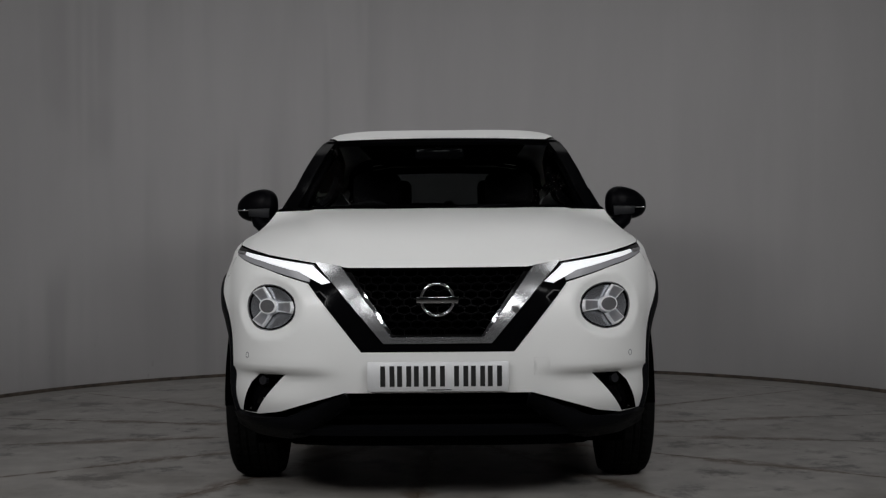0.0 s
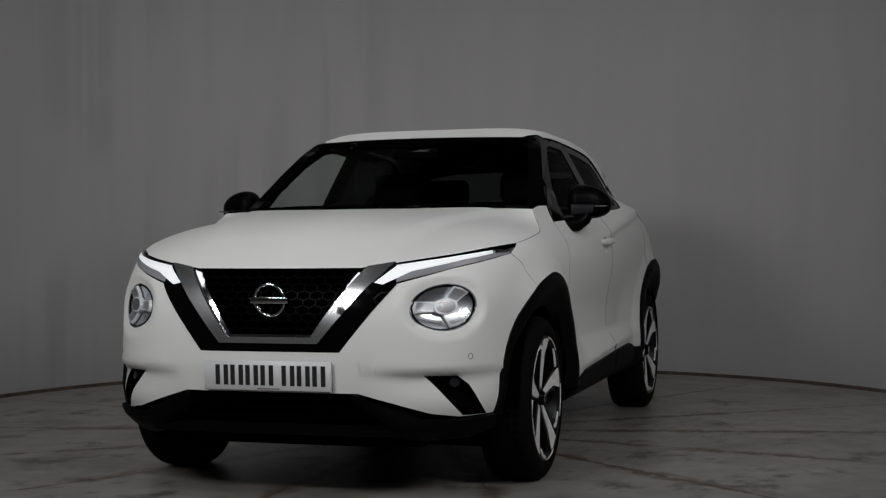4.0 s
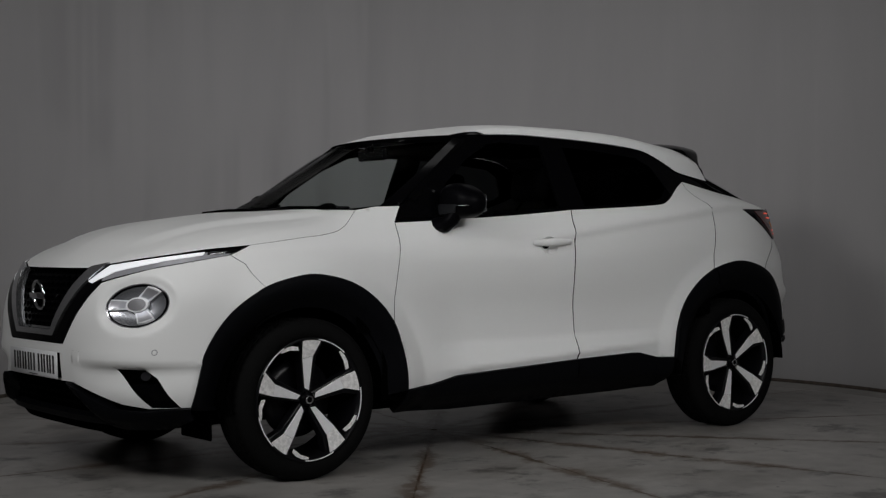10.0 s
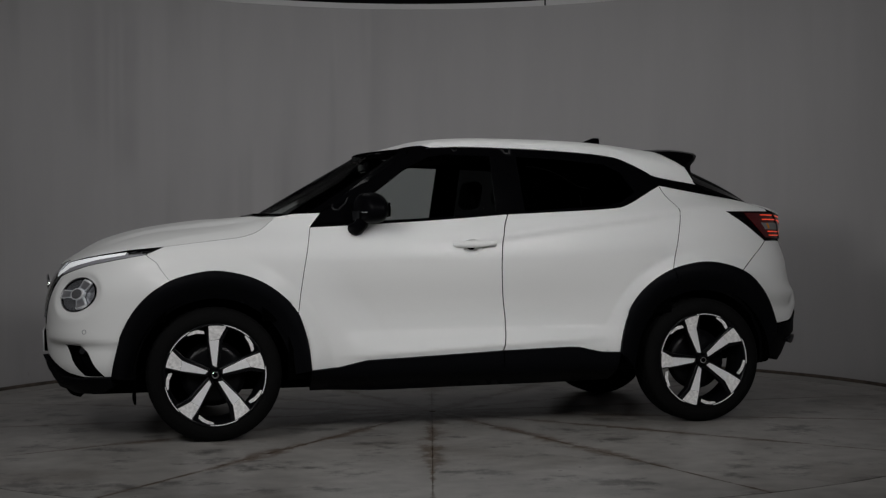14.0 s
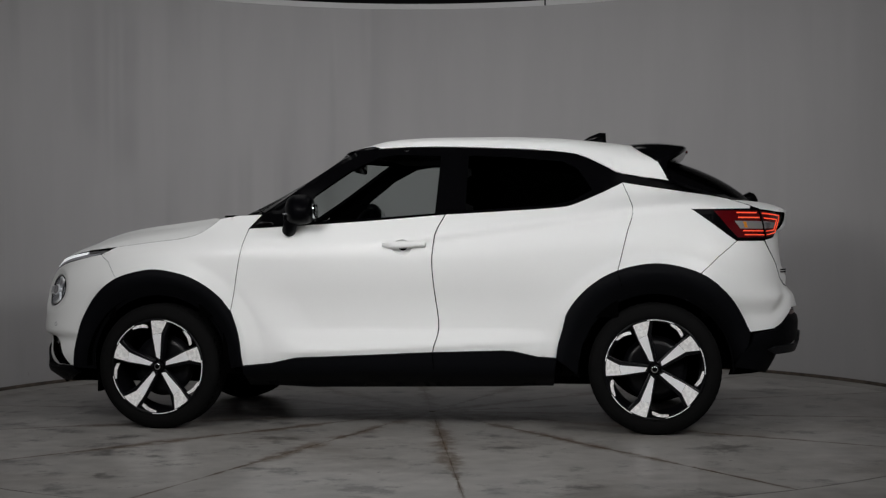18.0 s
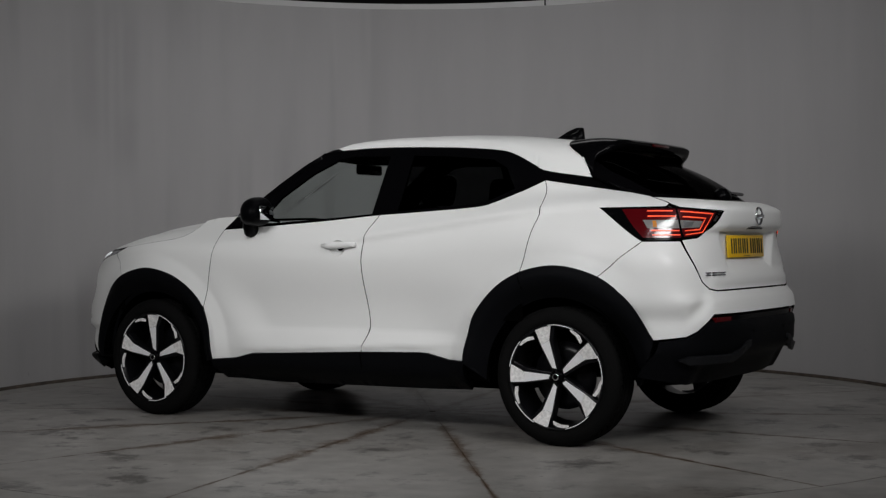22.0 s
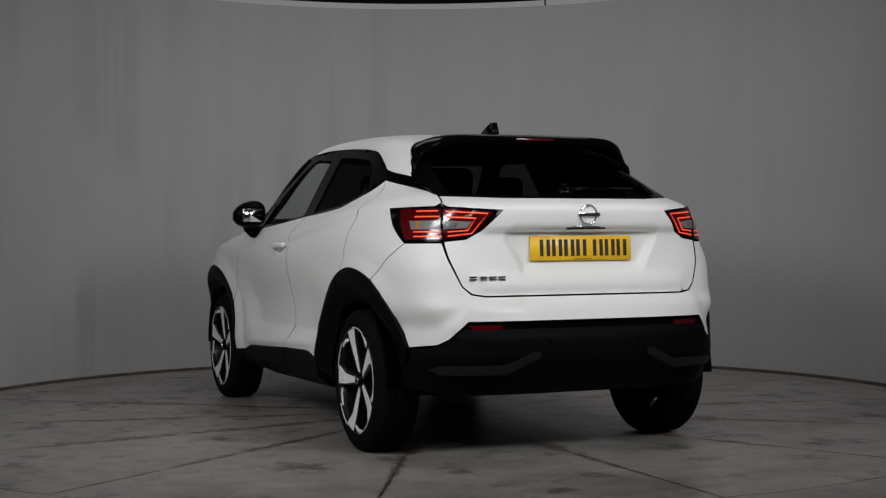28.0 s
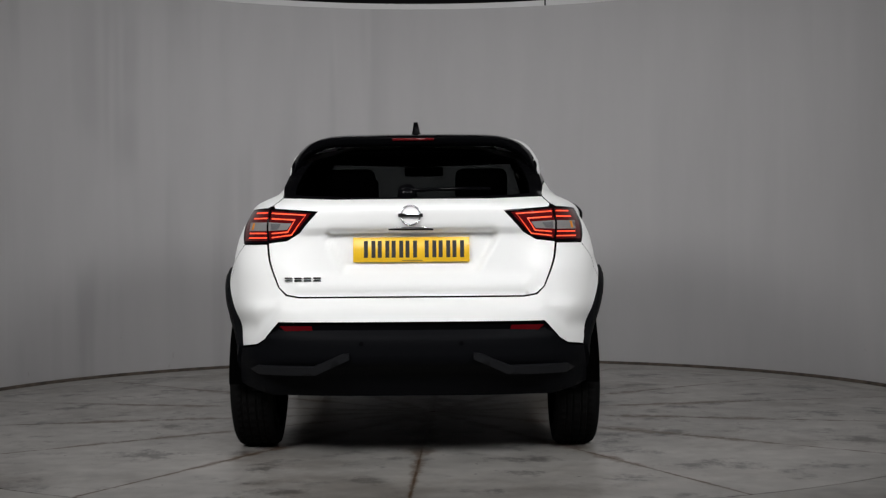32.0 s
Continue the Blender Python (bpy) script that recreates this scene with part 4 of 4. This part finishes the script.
def build_nose(car):
    grille = part("grille", patch([YF(-.335, .887), YF(.335, .887), YF(.17, .635), YF(-.17, .635)], belt, .05, gap=0, lift=-.05, flange=0), DARK, car, "black grille behind a honeycomb mesh")
    honeycomb(grille)
    half_out = [YF(.462, .905), YF(.378, .815), YF(.20, .609)]
    half_mid = [YF(.362, .889), YF(.305, .815), YF(.172, .632)]
    half_in = [YF(.333, .886), YF(.285, .815), YF(.166, .641)]
    def facet(deep):
        """Tilts a strip of the surround: proud at the outer line, deeper at the inner one."""
        def fn(s, z):
            x, y, z2 = belt(s, z)
            t = ramp(abs(y) - (.166 + (z - .641) * .685), 0, .085)
            return (x + .012 - deep * (1 - t), y, z2)
        return fn
    part("chrome_surround", patch(half_out + flip(half_out)[::-1] + flip(half_mid) + half_mid[::-1], belt, .025, gap=0, lift=.012, flange=.03), SATIN, car, "polished chrome V round the grille")
    part("chrome_inner", patch(half_mid + flip(half_mid)[::-1] + flip(half_in) + half_in[::-1], facet(.03), .012, gap=0, flange=.02), CHROME, car, "inner chrome facet of the grille V")
    half_v = [YF(.482, .826), YF(.38, .70), YF(.281, .581)]
    up = [YF(.464, .90), YF(.38, .813), YF(.202, .607)]
    part("grille_frame", patch(half_v + flip(half_v)[::-1] + flip(up) + up[::-1], belt, .03, gap=0, lift=.004, flange=.03), GLOSS, car, "gloss black V below the chrome")
    badge(Matrix.Translation((2.128, 0, .771)) @ pose(0, 0, 0, 0, 0, -90) @ pose(0, 0, 0, -8), .066, car, CHROME)
    plate("front_plate", Matrix.Translation((2.158, 0, .488)) @ pose(0, 0, 0, 0, 2), PLATEWHITE, car, "white number plate with plain black bars")
    part("plate_holder", box(2.10, 2.154, -.255, .255, .436, .54), DARK, car)
    for k in (1, -1):
        lens = [X(1.575, .973), X(1.63, .938), YF(.685, .890), YF(.445, .824), YF(.405, .834), YF(.468, .904), YF(.66, .936), X(1.73, .959)]
        drl = decal("running_light", sided(lens, k), GLOSS, car, "slim lamp with a bright white light bar", lift=.0, flange=.03)
        low = [X(1.62, .955), X(1.66, .938), YF(.68, .893), YF(.445, .827), YF(.398, .833), YF(.466, .900), YF(.67, .930), X(1.70, .952)]
        decal("reflector", sided(low, k), LENSGREY, drl, "pale grey clear lens", lift=.002, step=.025)
        bar = [X(1.74, .948), X(1.75, .937), YF(.68, .914), YF(.525, .874), YF(.432, .826), YF(.400, .833), YF(.472, .896), YF(.67, .929)]
        decal("light_bar", sided(bar, k), WHITELED, drl, "glowing white light bar", lift=.005, step=.025)
        tail = [X(1.61, .958), X(1.64, .944), X(1.735, .937), X(1.73, .947)]
        decal("light_bar_tail", sided(tail, k), CHROME, drl, "thin silver strip", lift=.004, step=.025)
        # round main lamp
        c = s_lamp()

        def ell(r, n=36, a0=0.0, a1=2 * math.pi):
            return [(k * (c + LAMP_W * r * math.cos(a0 + (a1 - a0) * i / n)), LAMP_Z + LAMP_H * r * math.sin(a0 + (a1 - a0) * i / n)) for i in range(n)]

        def bowl(s, z):
            d = min(math.hypot((abs(s) - c) / LAMP_W, (z - LAMP_Z) / LAMP_H), 1)
            x, y, z2 = nose_skin(s, z)
            q = .026 * (1 - d ** 3)
            return (x - q, y - math.copysign(q * .55, y), z2)
        lamp = part("headlamp", patch(ell(1.0), bowl, .02, gap=0, flange=0), BOWL, car, "round headlamp with a three-armed reflector")
        part("bezel", patch(ell(1.0), nose_skin, .02, gap=-.002, lift=-.003, flange=.03, holes=[ell(.90)]), GLOSS, lamp)
        for a in (62, 180, -62):
            ca, sa = math.cos(radians(a)), math.sin(radians(a))

            def arm(u, v):
                return (k * (c + LAMP_W * (u * ca - v * sa)), LAMP_Z + LAMP_H * (u * sa + v * ca))
            part("arm", patch([arm(.20, -.20), arm(.20, .20), arm(.88, .27), arm(.93, 0), arm(.88, -.27)][::k], bowl, .02, gap=0, lift=.016, flange=.012), REFLECTOR, lamp, "silver reflector arm")
            part("arm_inset", patch([arm(.36, -.145), arm(.36, .145), arm(.865, .235), arm(.865, -.235)][::k], bowl, .02, gap=0, lift=.0175, flange=0), FACET, lamp)
        part("projector", patch(ell(.34), bowl, .015, gap=0, lift=.024, flange=.02), REFLECTOR, lamp)
        part("projector_lens", patch(ell(.27), bowl, .015, gap=0, lift=.027, flange=.004), BOWL, lamp, "clear round projector lens")
        part("cover", patch(ell(.93), nose_skin, .025, gap=0, lift=-.006, flange=0), LAMPGLASS, lamp, "clear lamp cover").visible_shadow = False
        fog = [YF(.560, .495), YF(.69, .492), YF(.735, .455), YF(.78, .325), YF(.68, .325)]
        well = part("fog_recess", patch(sided(fog, k), nose_skin, .03, gap=0, lift=-.035, flange=0), GLOSS, car, "gloss black slanted fog lamp recess")
        f = YF(.682, .462)
        part("fog_lamp", patch([(k * (f[0] + .022 * math.cos(i * .3927)), f[1] + .017 * math.sin(i * .3927)) for i in range(16)], nose_skin, .01, gap=0, lift=-.012, flange=.02), FOG, well, "small clear fog lamp")
        s0 = YF(.733, .557)
        ring = [(k * (s0[0] + .012 * math.cos(i * .524)), s0[1] + .012 * math.sin(i * .524)) for i in range(12)]
        ring2 = [(k * (s0[0] + .009 * math.cos(i * .524)), s0[1] + .009 * math.sin(i * .524)) for i in range(12)]
        part("parking_sensor", patch(ring, nose_skin, .01, gap=0, lift=.001, flange=.002, holes=[ring2]), LENSGREY, car)
    sq = [YF(.355, .490), YF(.417, .490), YF(.417, .556), YF(.355, .556)]
    part("tow_cover", patch(sq, nose_skin, .03, gap=.001, lift=.0015, flange=.004), PAINT, car, "small square white tow-eye cover")


def build_tail(car):
    plate("rear_plate", Matrix.Translation((-1.958, 0, .957)) @ pose(0, 0, 0, 0, 0, 180) @ pose(0, 0, 0, 0, -3), PLATEYELLOW, car, "yellow number plate with plain black bars")
    badge(Matrix.Translation((-2.025, 0, 1.108)) @ pose(0, 0, 0, 0, 0, 90), .047, car, CHROME)
    part("gate_handle", box(-2.012, -1.985, -.10, .10, 1.043, 1.052, .003, 1), GLOSS, car, "black tailgate handle strip")
    part("gate_handle_trim", box(-2.015, -1.99, -.075, .075, 1.0525, 1.058, .002, 1), CHROME, car, "chrome strip over the plate")
    for i in range(4):
        y = .565 - i * .043
        for dz in (.0, .012):
            m = rear_skin(s_at_y(y - .016, .826, True), .826)
            part("letter_bar", box(m[0] - .012, m[0] + .004, y - .034, y, .818 + dz, .8245 + dz, .001, 1), CHROME, car, "small chrome bar on the tailgate", False)
    for k in (1, -1):
        house = [X(-1.518, 1.147), X(-1.70, 1.148), YR(.64, 1.146), YR(.420, 1.127), YR(.505, 1.032), YR(.55, 1.005), YR(.652, .992), X(-1.733, .987), X(-1.62, 1.07)]
        lamp = decal("tail_lamp", sided(house, k), GLOSS, car, "arrow-shaped red tail lamp with glowing strips", lift=.004, flange=.03)
        lens = [X(-1.62, 1.137), YR(.64, 1.137), YR(.445, 1.121), YR(.515, 1.04), YR(.56, 1.013), YR(.655, 1.0), X(-1.738, 1.0), X(-1.672, 1.075)]
        decal("lens", sided(lens, k), RED, lamp, lift=.006)
        clear = [X(-1.725, 1.083), YR(.635, 1.083), YR(.535, 1.078), YR(.555, 1.05), YR(.65, 1.045), X(-1.75, 1.045)]
        decal("clear_lens", sided(clear, k), CLEARLENS, lamp, "grey clear lens", lift=.008)
        bulb = [X(-1.765, 1.079), X(-1.780, 1.079), X(-1.787, 1.050), X(-1.772, 1.050)]
        decal("indicator_bulb", sided(bulb, k), AMBER, lamp, "amber indicator bulb", lift=.010, step=.02)
        back = [YR(.632, 1.078), YR(.585, 1.076), YR(.60, 1.052), YR(.634, 1.050)]
        decal("bulb_reflector", sided(back, k), BOWL, lamp, "silver bulb reflector", lift=.010, step=.02)
        for name, line in (("led_strip", [YR(.628, 1.124), YR(.468, 1.114), YR(.535, 1.026), YR(.628, 1.014)]), ("led_strip", [YR(.628, 1.099), YR(.518, 1.093), YR(.552, 1.040), YR(.628, 1.033)])):
            decal(name, sided(ribbon(line, .0048), k), REDLED, lamp, "glowing red strip", lift=.009, step=.02)
        for z0, x0 in ((1.126, -1.735), (1.101, -1.742), (1.034, -1.765), (1.013, -1.772)):
            decal("led_strip", sided(ribbon([X(x0, z0), YR(.652, z0)], .0048), k), REDLED, lamp, "glowing red strip", lift=.009, step=.02)
        decal("divider", sided(ribbon([YR(.636, 1.147), YR(.642, .993)], .008), k), GLOSS, lamp, lift=.011, step=.02)
        refl = [YR(.585, .622), YR(.44, .622), YR(.435, .604), YR(.56, .600)]
        decal("reflector", sided(refl, k), RED, car, "red rear reflector", lift=.006, flange=.003)
        s0 = YR(.22, .545)
        part("parking_sensor", patch([(k * (s0[0] + .010 * math.cos(i * .524)), s0[1] + .010 * math.sin(i * .524)) for i in range(12)], valance_skin, .01, gap=0, lift=.002, flange=.003), GLOSS, car)
    ridge = [YR(.27, .503), YR(.30, .500), YR(.43, .440), YR(.69, .442), YR(.725, .425), YR(.68, .402), YR(.42, .404), YR(.27, .474)]

    def ridge_skin(s, z):
        x, y, z2 = belt(s, z)
        return (x - .040 * (1 - .4 * ramp(abs(y), .5, .75)), y * 1.015, z2)
    for k in (1, -1):
        part("diffuser_ridge", patch(sided(ridge, k), ridge_skin, .03, gap=0, flange=.02), LIP, car, "angled dark grey diffuser ridge on the bumper")
    band = [YR(.585, .628), YR(.60, .612), YR(.565, .598)]
    part("reflector_band", rear_patch(band, lambda s, z: (belt(s, z)[0] - .002, belt(s, z)[1], z)), GLOSS, car, "gloss black strip between the reflectors")
    pivot = lathe([(0, .034), (.025, .03), (.042, .012), (.046, -.03)], 20, "z")
    pivot.transform(Matrix.Translation((-1.852, .02, 1.215)) @ pose(0, 0, 0, 0, -60))
    wiper = part("rear_wiper", pivot, GLOSS, car, "black rear wiper")
    part("wiper_arm", tube([(-1.872, .02, 1.225), (-1.84, -.10, 1.232), (-1.81, -.36, 1.232)], .009), GLOSS, wiper)


def build_sides(car):
    for y0, y1, x0, x1 in ((-.58, .02, 1.03, 1.075), (-.02, .60, 1.075, 1.0)):
        z0 = 1.135
        wiper = part("wiper", tube([(1.085 - .06 * abs(y0), y0, z0 - .006), (x0 - .02, (y0 + y1) / 2, z0 + .012), (x1 - .10 * abs(y1), y1, z0 + .004)], .008, 6), PILLAR, car, "black windscreen wiper")
        part("wiper_blade", tube([(1.075 - .10 * y0 * y0, y0, z0 + .006), (1.06 - .05 * (y0 + y1) ** 2 / 4, (y0 + y1) / 2, z0 + .014), (1.065 - .14 * y1 * y1, y1, z0 + .006)], .006, 6), DARK, wiper)
    for k in (1, -1):
        c = X(-.02, .972)

        def dish(s, z):
            x, y, z2 = belt(s, z)
            d = min(math.hypot((abs(s) - c[0]) / .052, (z - .964) / .042), 1)
            return (x, y - math.copysign(.036 * (1 - d * d), y), z2)
        part("handle_dish", patch(handle_dish(k), dish, .012, gap=0, flange=0), PAINT, car)
        bm = bmesh.new()
        rows = []
        for i in range(15):
            t = i / 14
            x = .085 - .23 * t
            y0 = width(x, .975)
            w = .010 + .007 * math.sin(math.pi * min(t * 1.1 + .05, 1)) + .004 * t
            out = .030 * ramp(t, 0, .25) * (1 - .35 * ramp(t, .85, 1)) + .002
            rows.append([bm.verts.new((x, k * (y0 + out - .008 + .012 * math.cos(a)), .976 + .005 * t + w * math.sin(a))) for a in [j * math.pi / 4 for j in range(8)]])
        for p, q in zip(rows, rows[1:]):
            for j in range(8):
                bm.faces.new((p[j], p[(j + 1) % 8], q[(j + 1) % 8], q[j]))
        bm.faces.new(rows[0])
        bm.faces.new(rows[-1][::-1])
        bmesh.ops.recalc_face_normals(bm, faces=bm.faces[:])
        part("door_handle", bm, PAINT, car, "white pull handle")
        # mirror
        bm = bmesh.new()
        bmesh.ops.create_uvsphere(bm, u_segments=28, v_segments=18, radius=1)
        for v in bm.verts:
            p = v.co
            q = [math.copysign(abs(t) ** .72, t) for t in p]
            x, y, z = q
            out = (y + 1) / 2
            z2 = z * (.088 * (1 - .45 * out ** 2.6) if z > 0 else .078 * (1 - .28 * out ** 2.4)) - .010 * out
            x2 = x * (.092 - .03 * out) * (1 if x > 0 else 1.0) - .03 * out * out
            v.co = (.528 + x2, k * (.893 + .100 * y), 1.166 + z2)
        if k < 0:
            bmesh.ops.reverse_faces(bm, faces=bm.faces[:])
        mirror = part("door_mirror", bm, MIRRORCASE, car, "black door mirror")
        part("mirror_foot", split_sharp(tube([(.60, k * .79, 1.058), (.59, k * .85, 1.062), (.575, k * .875, 1.085), (.555, k * .89, 1.13)], .036, 12)), MIRRORCASE, mirror)
        part("mirror_glass", box(.432, .437, min(k * .835, k * .95), max(k * .835, k * .95), 1.12, 1.195, .002, 1), CHROME, mirror, "mirror glass")
        shade = prism([(.825, 1.105), (.925, 1.115), (.93, 1.150), (.825, 1.152)], .006, lambda u, v, w: (.606 - .50 * (u - .82) ** 1.6 - 1.2 * (v - 1.15) ** 2 + w, k * u, v), .002)
        part("mirror_panel", shade, LIP, mirror, "satin dark grey lower panel")
        part("mirror_trim", box(.56, .588, min(k * .90, k * .985), max(k * .90, k * .985), 1.142, 1.147, .002, 1), SATIN, mirror, "thin silver indicator line")
        part("triangle_trim", patch(sided(on_x([(.80, 1.088), (.60, 1.095), (.52, 1.21), (.60, 1.235), (.755, 1.14)]), k), belt, .04, gap=0, lift=.001, flange=.005), GLOSS, car)


def build_cabin(car):
    def seat(x, y, wide):
        s = new("seat")
        s.parent = car
        s.matrix_local = pose(x, y, .45)
        tagged(s, "dark cloth car seat")
        part("cushion", box(-.26, .26, -wide, wide, 0, .17, .05, 3), SEAT, s)
        bm = box(-.06, .06, -wide, wide, .0, .62, .05, 3)
        bm.transform(Matrix.Translation((-.24, 0, .10)) @ pose(0, 0, 0, 0, -18))
        part("backrest", bm, SEAT, s)
        bm = box(-.045, .045, -.13, .13, 0, .17, .04, 3)
        bm.transform(Matrix.Translation((-.45, 0, .74)) @ pose(0, 0, 0, 0, -10))
        part("headrest", bm, SEAT, s)
        return s
    seat(.12, .36, .25)
    seat(.12, -.36, .25)
    seat(-.72, .33, .30)
    seat(-.72, -.33, .30)
    bm = box(.58, 1.05, -.68, .68, .70, 1.075, .06, 3)
    part("dashboard", bm, SEAT, car, "dark dashboard")
    part("parcel_shelf", box(-1.75, -1.12, -.56, .56, 1.06, 1.09, .01, 1), SEAT, car)
    part("headliner", box(-.9, .2, -.42, .42, 1.46, 1.485, .01, 1), SEAT, car)
    wheel = lathe([(.175 + .014 * math.cos(a * .785), .014 * math.sin(a * .785)) for a in range(9)], 40, "y")
    wheel.transform(Matrix.Translation((.50, -.36, 1.02)) @ pose(0, 0, 0, 0, -24) @ pose(0, 0, 0, 0, 0, 90))
    st = part("steering_wheel", wheel, SEAT, car, "black steering wheel")
    part("hub", box(.49, .54, -.45, -.27, .97, 1.05, .015, 2), SEAT, st)
    part("rear_view_mirror", box(.37, .40, -.13, .11, 1.395, 1.455, .012, 2), GLOSS, car, "black interior mirror")
    part("mirror_stem", box(.39, .425, -.03, .01, 1.44, 1.48, .008, 1), GLOSS, car)
    part("bulkhead", box(.98, 1.02, -.66, .66, .3, 1.08, .01, 1), DARK, car)


def build_wheel(car, x, k, start):
    wheel = new("wheel")
    wheel.parent = car
    wheel.matrix_local = pose(x, k * .87, WHEEL_Z) @ (Matrix.Identity(4) if k > 0 else pose(0, 0, 0, 0, 0, 180))
    prof = [(.245, -.20), (.250, -.012), (.262, -.002), (.280, .006), (.305, .0), (.325, -.012), (.3355, -.030), (.3372, -.036)]
    for c in (-.055, -.085, -.125, -.155):
        prof += [(.3372, c + .006), (.330, c + .004), (.330, c - .004), (.3372, c - .006)]
    prof += [(.3372, -.172), (.3355, -.178), (.322, -.20), (.28, -.208), (.245, -.205)]
    tread = lathe(prof, 180)
    for v in tread.verts:
        r = math.hypot(v.co.x, v.co.z)
        if r > .3365:
            i = round(math.atan2(v.co.z, v.co.x) / (2 * math.pi) * 180)
            shoulder = v.co.y > -.052 or v.co.y < -.158
            if i % (3 if shoulder else 4) == 0:
                v.co.x, v.co.z = v.co.x * (.972 if shoulder else .983), v.co.z * (.972 if shoulder else .983)
    part("tyre", split_sharp(tread, 40), RUBBER, wheel)
    part("rim", lathe([(.258, -.006), (.255, .002), (.247, .0), (.240, -.03), (.228, -.12), (.228, -.19)], 72), BLACKALLOY, wheel)
    part("backing", lathe([(.0, -.105), (.12, -.10), (.165, -.11), (.165, -.12), (0, -.12)], 40), BLACKALLOY, wheel, "dark brake disc")
    for i in range(5):
        a = radians(start + 72 * i)
        ca, sa = math.cos(a), math.sin(a)

        def put(r, t, w):
            return (-(r * ca - t * sa), w, r * sa + t * ca)
        body = [(.03, -.020), (.03, .019), (.165, .036), (.247, .042), (.247, -.06), (.235, -.072), (.17, -.040)]
        part("spoke", prism(body, .045, lambda u, v, w: put(u, v, -.060 + w - .012 * (u < .05)), .004), BLACKALLOY, wheel, smooth=False)
        face = [(.038, -.008), (.048, .012), (.170, .029), (.177, -.021)]
        part("spoke_face", prism(face, .004, lambda u, v, w: put(u, v, -.014 + w - .012 * (u < .05)), .001), ALLOY, wheel, "machined silver spoke", smooth=False)
        tip = [(.178, -.021), (.171, .029), (.247, .032), (.2515, .0), (.2495, -.03), (.241, -.056)]
        part("spoke_tip", prism(tip, .004, lambda u, v, w: put(u, v, -.014 + w + .010 * (u > .2)), .001), SCUFF, wheel, "scuffed silver spoke end", smooth=False)
        bar = [(r * math.cos(radians(q)), r * math.sin(radians(q))) for q, r in ((14, .212), (14, .228), (20, .240), (27, .2465), (34, .2485), (34, .238), (24, .228))]
        part("rim_bar", prism(bar, .006, lambda u, v, w: put(u, v, -.008 + w), .001), SCUFF, wheel, "silver bar on the rim edge", smooth=False)
        edge = [(.2535 * math.cos(radians(q)), .2535 * math.sin(radians(q))) for q in range(30, 63, 4)] + [(.2495 * math.cos(radians(q)), .2495 * math.sin(radians(q))) for q in range(62, 29, -4)]
        part("rim_edge", prism(edge, .003, lambda u, v, w: put(u, v, .001 + w)), ALLOY, wheel, "thin scuffed silver rim edge", smooth=False)
    part("hub_cap", lathe([(0, -.004), (.022, -.006), (.03, -.012), (.034, -.03)], 24), GLOSS, wheel)
    ring = lathe([(.012, -.0035), (.0175, -.0030), (.0175, -.006)], 24)
    part("hub_ring", ring, CHROME, wheel, "small chrome ring")
    return wheel


def build_car():
    car = thing("car", "white compact crossover car with black cladding parked on the turntable", "car")
    build_body(car)
    build_nose(car)
    build_tail(car)
    build_sides(car)
    build_cabin(car)
    for x, start in ((WHEEL_X, 90), (-WHEEL_X, 108.5)):
        for k in (1, -1):
            build_wheel(car, x, k, start)
    return car


build_room()
TABLE = build_turntable()
CAR = build_car()


def motions():
    def turn(t):
        return 1.02 if t <= 0.85 else (1.02 + 5.817 * (t - 0.85) ** 2 / 0.96 if t < 1.33 else 12.24 + 5.817 * (t - 3.0))
    times = [0, 0.5, 0.85, 1.0, 1.15, 1.33, 1.6] + [2 + 0.5 * i for i in range(61)]
    table, car = [], []
    for t in times:
        m = pose(0, 0, 0, 0, 0, -90 - turn(t))
        table.append((t, m @ pose(0, 0, 0, 0, 0, -0.9)))
        car.append((t, m @ Matrix.Translation((0.0187, 0.0551, 0))))
    walk(TABLE, table)
    walk(CAR, car)


motions()
